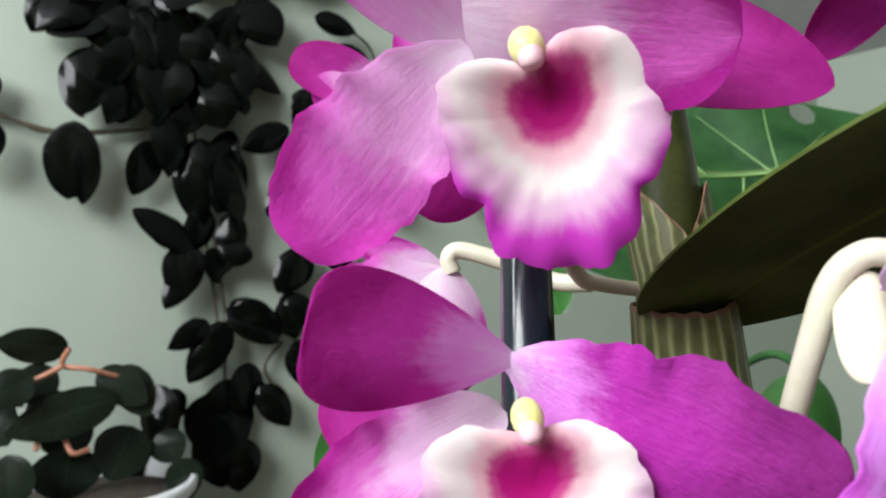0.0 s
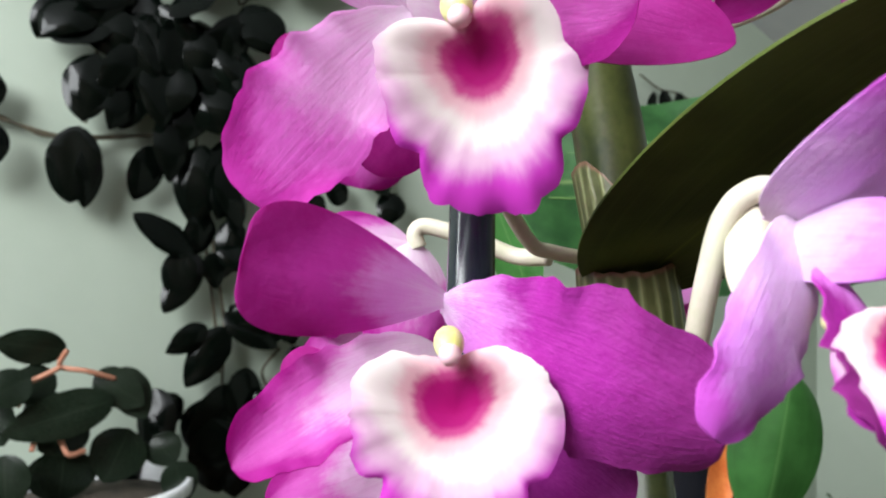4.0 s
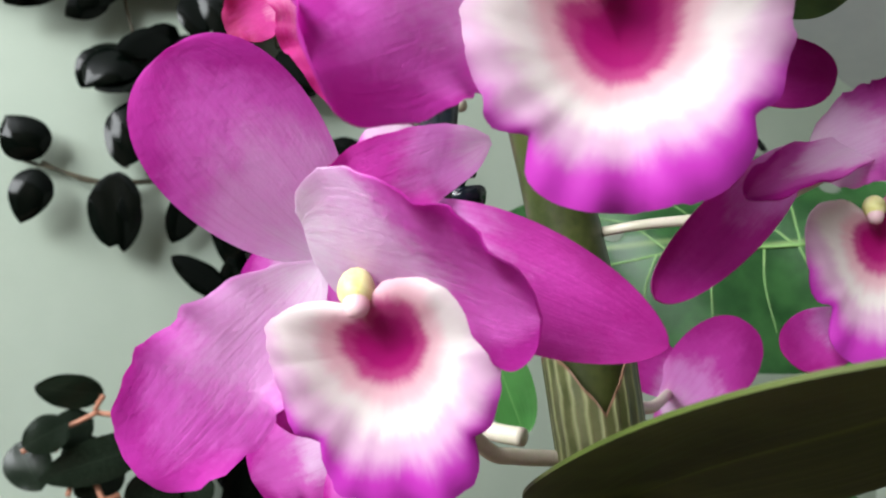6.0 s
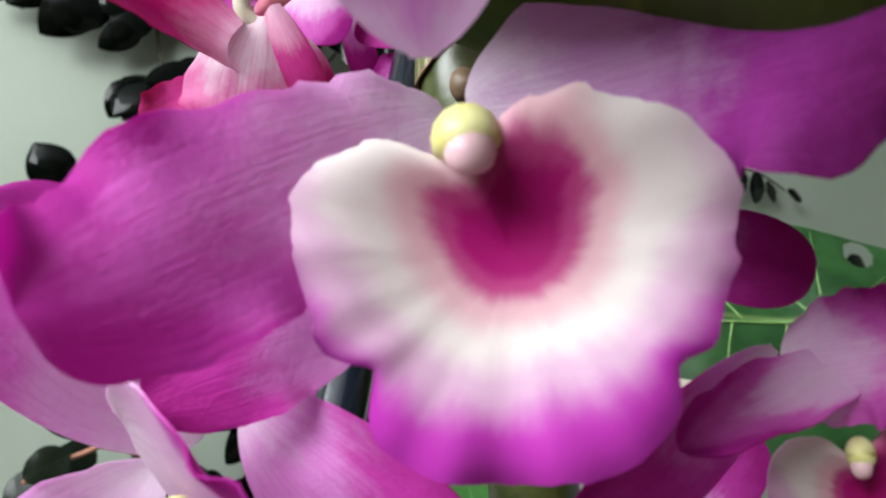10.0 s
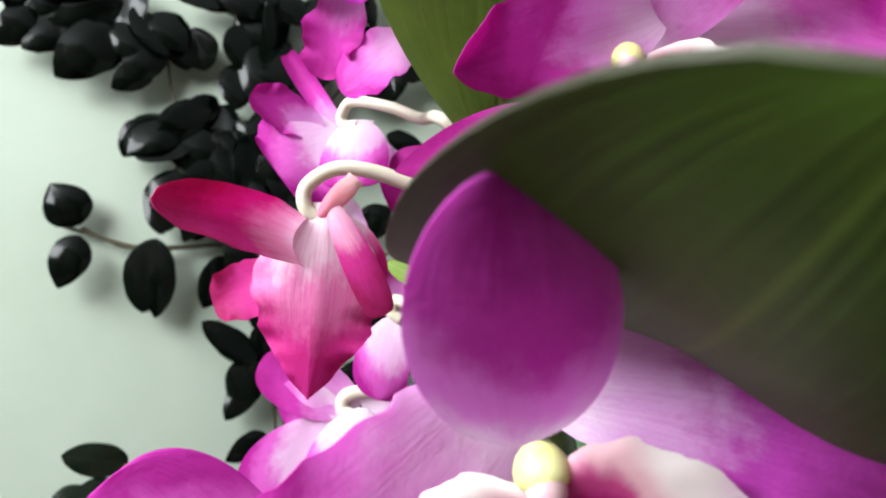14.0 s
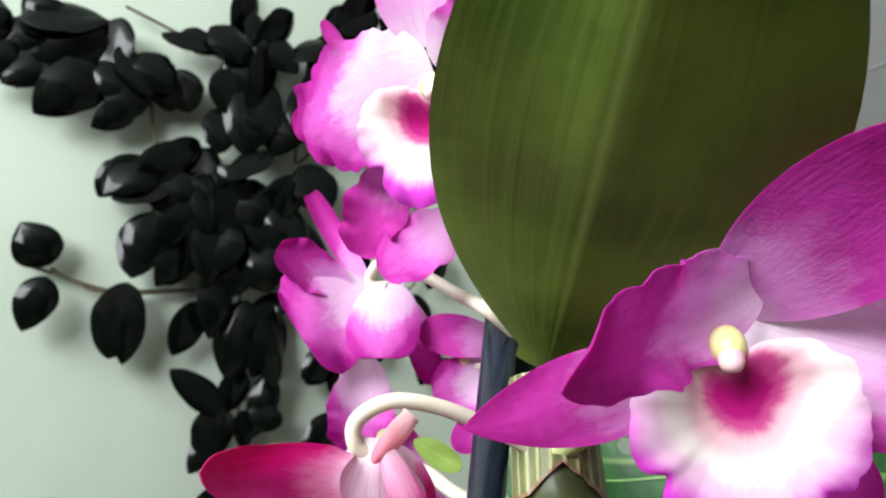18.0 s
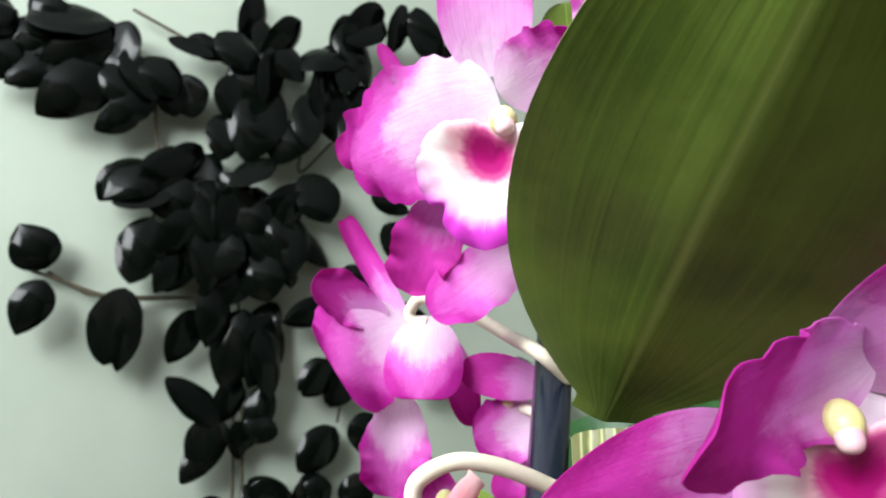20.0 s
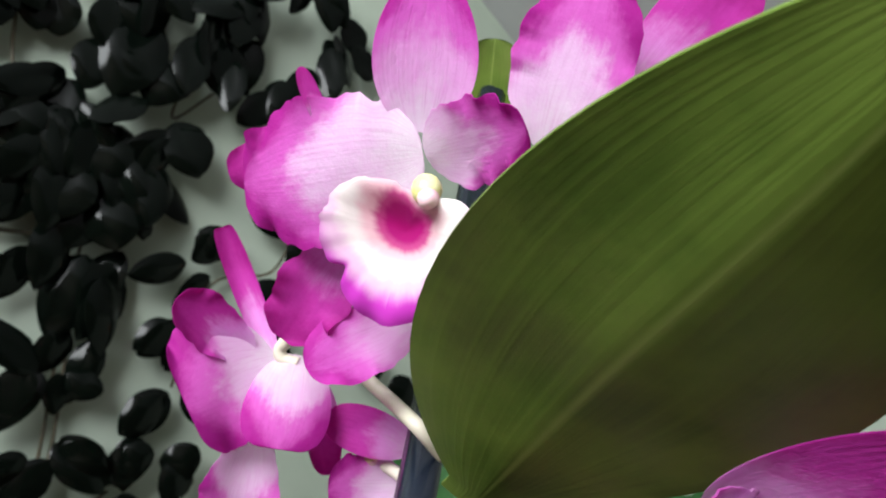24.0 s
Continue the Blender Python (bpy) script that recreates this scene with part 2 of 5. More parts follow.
M_SEAM = plain("seam", (0.34, 0.34, 0.36), (0.40, 0.40, 0.42), 8.0, 0.8)
M_BOUNCE_STOP = plain("bounce_stop", (0.05, 0.035, 0.022), (0.09, 0.06, 0.04), 6.0, 0.5)
M_FLOOR = plain("floor_boards", (0.09, 0.06, 0.04), (0.16, 0.11, 0.07), 5.0, 0.5)


def leaf_material(name, dark, light, rib, ribs, rough, spec=0.5, mottle=None, through_it=0.1, relief=0.25):
    m, nt, p = material(name)
    u, v = uv_of(nt)
    mid = math_(nt, "ABSOLUTE", math_(nt, "SUBTRACT", v, 0.5))
    col = ramp(nt, noise_tex(nt, 45, 4), [(0.3, dark), (0.72, light)])
    if mottle:
        col = mix(nt, ramp(nt, noise_tex(nt, 28, 3), [(0.45, (0, 0, 0)), (0.8, (0.3, 0.3, 0.3))]), col, mottle)
    comb = nt.nodes.new("ShaderNodeCombineXYZ")
    nt.links.new(math_(nt, "MULTIPLY", u, 1.2), comb.inputs[0])
    nt.links.new(math_(nt, "MULTIPLY", v, ribs), comb.inputs[1])
    n = nt.nodes.new("ShaderNodeTexNoise")
    n.inputs["Scale"].default_value, n.inputs["Detail"].default_value = 1.0, 2.0
    nt.links.new(comb.outputs[0], n.inputs["Vector"])
    col = mix(nt, math_(nt, "MULTIPLY", math_(nt, "SUBTRACT", n.outputs["Fac"], 0.45, True), 1.6, True), col, light)
    mr = ramp(nt, mid, [(0.0, (1, 1, 1)), (0.022, (0, 0, 0))])
    col = mix(nt, math_(nt, "MULTIPLY", mr, 0.6), col, rib)
    nt.links.new(col, p.inputs["Base Color"])
    p.inputs["Roughness"].default_value, p.inputs["Specular IOR Level"].default_value = rough, spec
    bump(nt, p, math_(nt, "ADD", n.outputs["Fac"], math_(nt, "MULTIPLY", noise_tex(nt, 700, 2), 0.25)), relief, 0.0006)
    translucent(nt, p, col, through_it)
    return m


M_LEAF = leaf_material("orchid_leaf", (0.066, 0.116, 0.016), (0.138, 0.212, 0.034), (0.24, 0.31, 0.08), 30, 0.46, 0.13, (0.120, 0.062, 0.050), 0.08)
# Darker copies of M_LEAF: the shade under two leaves is put into their colour.
M_UNDER_SHADED = leaf_material("shaded_underside", (0.034, 0.050, 0.010), (0.075, 0.104, 0.022), (0.12, 0.16, 0.03), 30, 0.5, 0.10, (0.050, 0.036, 0.012), 0.12)
M_OLIVE_SHADED = leaf_material("shaded_olive_underside", (0.028, 0.062, 0.007), (0.064, 0.125, 0.016), (0.12, 0.19, 0.03), 30, 0.5, 0.10, (0.045, 0.040, 0.012), 0.14)
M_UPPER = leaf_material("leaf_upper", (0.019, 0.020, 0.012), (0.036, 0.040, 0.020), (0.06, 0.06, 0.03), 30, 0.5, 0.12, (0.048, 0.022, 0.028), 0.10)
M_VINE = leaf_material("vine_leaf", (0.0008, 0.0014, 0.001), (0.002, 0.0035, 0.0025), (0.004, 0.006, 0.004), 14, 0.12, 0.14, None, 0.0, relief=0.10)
M_POTLEAF = leaf_material("pot_leaf", (0.004, 0.008, 0.004), (0.014, 0.022, 0.014), (0.03, 0.04, 0.028), 14, 0.24, 0.2, None, 0.0)
M_GREEN = leaf_material("aroid_leaf", (0.02, 0.085, 0.022), (0.05, 0.16, 0.045), (0.30, 0.42, 0.16), 8, 0.32, 0.5, None, 0.15)
M_GLOSSY = leaf_material("glossy_leaf", (0.025, 0.10, 0.02), (0.05, 0.17, 0.04), (0.12, 0.26, 0.08), 12, 0.28, 0.5, None, 0.12)
M_SMALL = plain("small_leaf", (0.02, 0.045, 0.015), (0.05, 0.09, 0.03), 40, 0.5, through_it=0.2)
M_VEIN = plain("pale_vein", (0.12, 0.26, 0.07), (0.20, 0.34, 0.11), 60, 0.45)


# ---- shapes ----
def part(name, bm, mat, parent, label=""):
    me = bpy.data.meshes.new(name)
    bm.to_mesh(me)
    bm.free()
    me.materials.append(mat)
    ob = new(name, me)
    ob.parent = parent
    for poly in me.polygons:
        poly.use_smooth = True
    return tagged(ob, label)


def thing(name, label, category, group="", kind="", at=(0, 0, 0)):
    return tagged(new(name), label, category, group, kind)


def skin(bm, grid, thick, uvs, closed=False):
    """Closes a grid of (place, normal) rows into a thin shell, with its uv."""
    lay = bm.loops.layers.uv.verify()
    nu, nv = len(grid), len(grid[0])
    top = [[bm.verts.new(p + n * thick / 2) for p, n in row] for row in grid]
    bot = [[bm.verts.new(p - n * thick / 2) for p, n in row] for row in grid]

    def quad(vs, ids):
        fc = bm.faces.new(vs)
        for lp, (i, j) in zip(fc.loops, ids):
            lp[lay].uv = uvs[i][j]

    last = nv if closed else nv - 1
    for i in range(nu - 1):
        for j in range(last):
            k = (j + 1) % nv
            ids = [(i, j), (i, k), (i + 1, k), (i + 1, j)]
            quad([top[a][b] for a, b in ids], ids)
            quad([bot[a][b] for a, b in ids[::-1]], ids[::-1])
    def rim(seq):
        for (a, b), (c, d) in zip(seq, seq[1:]):
            quad([top[a][b], bot[a][b], bot[c][d], top[c][d]], [(a, b), (a, b), (c, d), (c, d)])
            for va, vb in ((top[a][b], top[c][d]), (bot[a][b], bot[c][d])):
                bm.edges.get((va, vb)).smooth = False
    if closed:
        loop = [(nu - 1, j) for j in range(nv)] + [(nu - 1, 0)]
        rim(loop)
    else:
        rim([(0, j) for j in range(nv)] + [(i, nv - 1) for i in range(1, nu)] + [(nu - 1, j) for j in range(nv - 2, -1, -1)] + [(i, 0) for i in range(nu - 2, -1, -1)])
    return bm


def blade(base, tip, nrm, width, bow=0.0, cup=0.0, ruffle=0.0, waves=3.0, a=0.6, b=0.5, twist=0.0, curl=0.0, foot=0.14, thick=0.0004, nu=22, nv=13, seed=0, fold=0.0, skew=0.0):
    """A petal or leaf: a bowed, cupped and ruffled blade from base to tip that shows nrm."""
    base, tip, nrm = Vector(base), Vector(tip), Vector(nrm)
    ax = tip - base
    length = ax.length
    t = ax.normalized()
    n = (nrm - t * nrm.dot(t)).normalized()
    side = t.cross(n)
    peak = a / (a + b)
    top = peak**a * (1 - peak) ** b
    rnd = random.Random(seed)
    ph = [rnd.uniform(0, 6.28) for _ in range(6)]
    grid, uvs = [], []
    for i in range(nu + 1):
        s = 0.5 - 0.5 * math.cos(math.pi * i / nu)
        s = 0.35 * i / nu + 0.65 * s
        w = max((s**a * (1 - s) ** b) / top if 0 < s < 1 else 0.0, foot * (1 - s) if s < 0.5 else 0.012)
        c = base + ax * s + n * length * (bow * 4 * s * (1 - s) + curl * s * s)
        ang = twist * s
        sd, nn = side * math.cos(ang) + n * math.sin(ang), n * math.cos(ang) - side * math.sin(ang)
        row, uvr = [], []
        for j in range(nv + 1):
            v = 2 * j / nv - 1
            e = abs(v)
            k = 0 if v < 0 else 1
            bend = s + 0.09 * math.sin(7.1 * s + ph[5 - k])
            wav = math.sin(6.283 * waves * bend + ph[k]) + 0.5 * math.sin(6.283 * waves * 2.3 * bend + ph[2 + k])
            wave2 = math.sin(6.283 * waves * 1.2 * bend + ph[4 + k]) + 0.4 * math.sin(6.283 * waves * 2.9 * s + ph[3 - k])
            calm = 0.25 + 0.75 * math.sin(4.3 * s + ph[2 + k]) ** 2
            reach = width / 2 * w * v * (1 + skew * v + ruffle * 0.75 * wave2 * e**2 + ruffle * calm * (0.24 * math.sin(6.283 * waves * 5 * bend + ph[k]) + 0.20 * math.sin(6.283 * waves * 9.3 * bend + ph[2 + k])) * e**4)
            grow = min(1.0, s / 0.4) ** 1.5
            lift = width * (0.02 * math.sin(5.5 * s + 3.1 * v + ph[5]) * w + cup * e * e * w + fold * e * w + ruffle * wav * grow * e**3 * min(1, 2.2 * w))
            row.append((c + sd * reach + nn * lift, nn))
            uvr.append((s, j / nv))
        grid.append(row)
        uvs.append(uvr)
    return skin(bmesh.new(), grid, thick, uvs)


def lip_shape(c, nrm, up, rx, rb, rt, deep, seed=0, column=Vector()):
    """A trumpet-shaped lip: a deep throat that flares to a ruffled, rounded rim."""
    c, n, z = Vector(c), Vector(nrm).normalized(), Vector(up).normalized()
    x = z.cross(n)
    cx, cz0 = (column - c).dot(x), (column - c).dot(z)
    gap = math.atan2(cx, cz0)
    open_to = max(0.25, min(0.9, 0.70 * math.hypot(cx, cz0) / rt))
    rnd = random.Random(seed)
    ph = [rnd.uniform(0, 6.28) for _ in range(5)]
    nr, na = 20, 132
    grid, uvs = [], []
    for i in range(nr + 1):
        r = (i / nr) ** 0.85
        row, uvr = [], []
        for j in range(na):
            th = 6.28319 * j / na
            sx, cz = math.sin(th), math.cos(th)
            tall = rt if cz > 0 else rb
            swell = 0.45 + 0.55 * math.sin(2 * th + ph[4]) * math.sin(3 * th + ph[1])
            frill = 1 + r**3 * (0.030 * math.sin(5 * th + ph[0]) + swell * (0.026 * math.sin(16 * th + ph[1] + 1.6 * math.sin(3 * th)) + 0.014 * math.sin(29 * th + ph[2] + 2.0 * math.sin(4 * th)) + 0.008 * math.sin(53 * th + ph[3])))
            notch = 1 - (0.19 if th > 3.14 else 0.12) * r**3 * math.exp(-(((abs(th - 3.14) - 0.95) / 0.11) ** 2))
            off = (th - gap + 3.14159) % 6.28319 - 3.14159
            cleft = 1 - (1 - open_to) * math.exp(-((off / 0.33) ** 2))
            if cz > 0:
                cleft *= (abs(sx) ** 2.7 + cz**2.7) ** (-1 / 2.7)
            px, pz = rx * sx * r * frill * notch * cleft, tall * cz * r * frill * notch * cleft
            dep = -deep * (1 - r * r) ** 1.9
            dep += -deep * 0.30 * max(0.0, r - 0.72) ** 2 / 0.08 * (0.55 - 0.35 * math.tanh(4 * cz))
            dep -= deep * 0.55 * r * r * math.exp(-((off / 0.5) ** 2))
            dep += rx * 0.034 * r**4 * (0.65 - 0.35 * cz) * (math.sin(7 * th + ph[3] + 1.2 * math.sin(2 * th)) + 0.6 * math.sin(17 * th + ph[4] + 1.5 * math.sin(3 * th)))
            row.append((c + x * px + z * pz + n * dep, n))
            uvr.append((0.5 + 0.5 * r * sx, 0.5 + 0.5 * r * cz))
        grid.append(row)
        uvs.append(uvr)
    return skin(bmesh.new(), grid, 0.0004, uvs, closed=True)


def smooth_line(points, steps=8):
    ps = [Vector(p) for p in points]
    ps = [ps[0] * 2 - ps[1], *ps, ps[-1] * 2 - ps[-2]]
    out = []
    for i in range(1, len(ps) - 2):
        p0, p1, p2, p3 = ps[i - 1 : i + 3]
        for k in range(steps):
            s = k / steps
            out.append(0.5 * (2 * p1 + (p2 - p0) * s + (2 * p0 - 5 * p1 + 4 * p2 - p3) * s * s + (3 * p1 - p0 - 3 * p2 + p3) * s**3))
    return out + [ps[-2]]


def tube(points, radius, sides=10, steps=8, bm=None):
    """A round stem along the points; radius may be a function of the way along."""
    bm = bm or bmesh.new()
    line = smooth_line(points, steps)
    rings, ref = [], Vector((0.31, 0.2, 0.93))
    for i, p in enumerate(line):
        t = (line[min(i + 1, len(line) - 1)] - line[max(i - 1, 0)]).normalized()
        u = t.cross(ref).normalized()
        w = t.cross(u)
        r = radius(i / (len(line) - 1)) if callable(radius) else radius
        rings.append([bm.verts.new(p + (u * math.cos(6.28319 * k / sides) + w * math.sin(6.28319 * k / sides)) * r) for k in range(sides)])
    for a, b in zip(rings, rings[1:]):
        for k in range(sides):
            bm.faces.new((a[k], a[(k + 1) % sides], b[(k + 1) % sides], b[k]))
    bm.faces.new(rings[0][::-1])
    bm.faces.new(rings[-1])
    return bm


def box(lo, hi, bevel=0.0):
    bm = bmesh.new()
    bmesh.ops.create_cube(bm, size=1.0)
    for v in bm.verts:
        v.co = Vector([lo[k] + (hi[k] - lo[k]) * (v.co[k] + 0.5) for k in range(3)])
    if bevel:
        bmesh.ops.bevel(bm, geom=bm.edges[:], offset=bevel, segments=2, affect="EDGES")
    return bm


def slab(corners, thick, name, mat, label, category):
    """A structure plate: four corners of its inner face, thickened outward along its normal."""
    cs = [Vector(c) for c in corners]
    n = (cs[1] - cs[0]).cross(cs[3] - cs[0]).normalized()
    bm = bmesh.new()
    f0 = [bm.verts.new(c) for c in cs]
    f1 = [bm.verts.new(c - n * thick) for c in cs]
    bm.faces.new(f0)
    bm.faces.new(f1[::-1])
    for i in range(4):
        k = (i + 1) % 4
        bm.faces.new((f0[i], f1[i], f1[k], f0[k]))
    bmesh.ops.recalc_face_normals(bm, faces=bm.faces[:])
    ob = part(name, bm, mat, None)
    for poly in ob.data.polygons:
        poly.use_smooth = False
    return tagged(ob, label, category, kind="structure")


# ---- room ----
WY = 1.219
slab([(-1.6, WY, -1.2), (2.29, WY, -1.2), (2.29, WY, 2.0), (-1.6, WY, 2.0)], 0.1, "wall_north", M_WALL, "pale green painted plaster wall behind the plants", "wall")
slab([(2.29, WY, -1.2), (2.29, -1.5, -1.2), (2.29, -1.5, 2.0), (2.29, WY, 2.0)], 0.1, "wall_east", M_WALL, "pale green painted plaster side wall", "wall")
# Never in view: closes the room and is dark to cut the fill light.
slab([(2.39, -1.5, -1.2), (-1.6, -1.5, -1.2), (-1.6, -1.5, 2.0), (2.39, -1.5, 2.0)], 0.1, "wall_south", M_BOUNCE_STOP, "unseen closing wall, kept dark to limit bounced light", "wall")
WIN = (-1.10, 0.60, 0.55, 1.70)
bm = bmesh.new()
for lo, hi in (((-1.5, -1.2), (WY, WIN[2])), ((-1.5, WIN[3]), (WY, 2.0)), ((-1.5, WIN[2]), (WIN[0], WIN[3])), ((WIN[1], WIN[2]), (WY, WIN[3]))):
    made = bmesh.ops.create_cube(bm, size=1.0)["verts"]
    for v in made:
        v.co = Vector((-1.65 + 0.1 * v.co.x, lo[0] + (hi[0] - lo[0]) * (v.co.y + 0.5), lo[1] + (hi[1] - lo[1]) * (v.co.z + 0.5)))
west = part("wall_west", bm, M_WALL, None)
for poly in west.data.polygons:
    poly.use_smooth = False
tagged(west, "pale green painted plaster wall with a window opening", "wall", kind="structure")
window = tagged(new("window_1"), "white painted window frame in the side wall", "window", kind="structure")
for y0, y1, z0, z1 in ((WIN[0], WIN[1], WIN[2], WIN[2] + 0.05), (WIN[0], WIN[1], WIN[3] - 0.05, WIN[3]), (WIN[0], WIN[0] + 0.05, WIN[2] + 0.05, WIN[3] - 0.05), (WIN[1] - 0.05, WIN[1], WIN[2] + 0.05, WIN[3] - 0.05)):
    part("window_frame", box((-1.68, y0, z0), (-1.63, y1, z1), 0.004), M_POT, window)
slab([(-1.6, -1.5, -1.2), (2.29, -1.5, -1.2), (2.29, WY, -1.2), (-1.6, WY, -1.2)], 0.1, "floor", M_FLOOR, "worn brown wooden floor", "floor")
slab([(-1.7, -1.6, 1.79), (-1.7, WY, 1.79), (2.40, WY, 0.683), (2.40, -1.6, 0.683)], 0.1, "ceiling", M_CEIL, "grey painted ceiling sloping down to one side", "ceiling")

def ceiling_point(x, y):
    return Vector((x, y, 1.79 + (x + 1.7) * (0.683 - 1.79) / 4.10 - 0.001))


for x0, y0, x1, y1 in ((1.55, -1.5, 1.55, WY), (0.9, -1.5, 0.9, WY), (0.9, 0.62, 2.28, 0.62), (0.9, -0.2, 2.28, -0.2)):
    seam = part("trim", tube([ceiling_point(x0, y0), ceiling_point(x1, y1)], 0.0012, 6), M_SEAM, None)
    tagged(seam, "thin grey joint strip between ceiling panels", "trim", kind="structure")

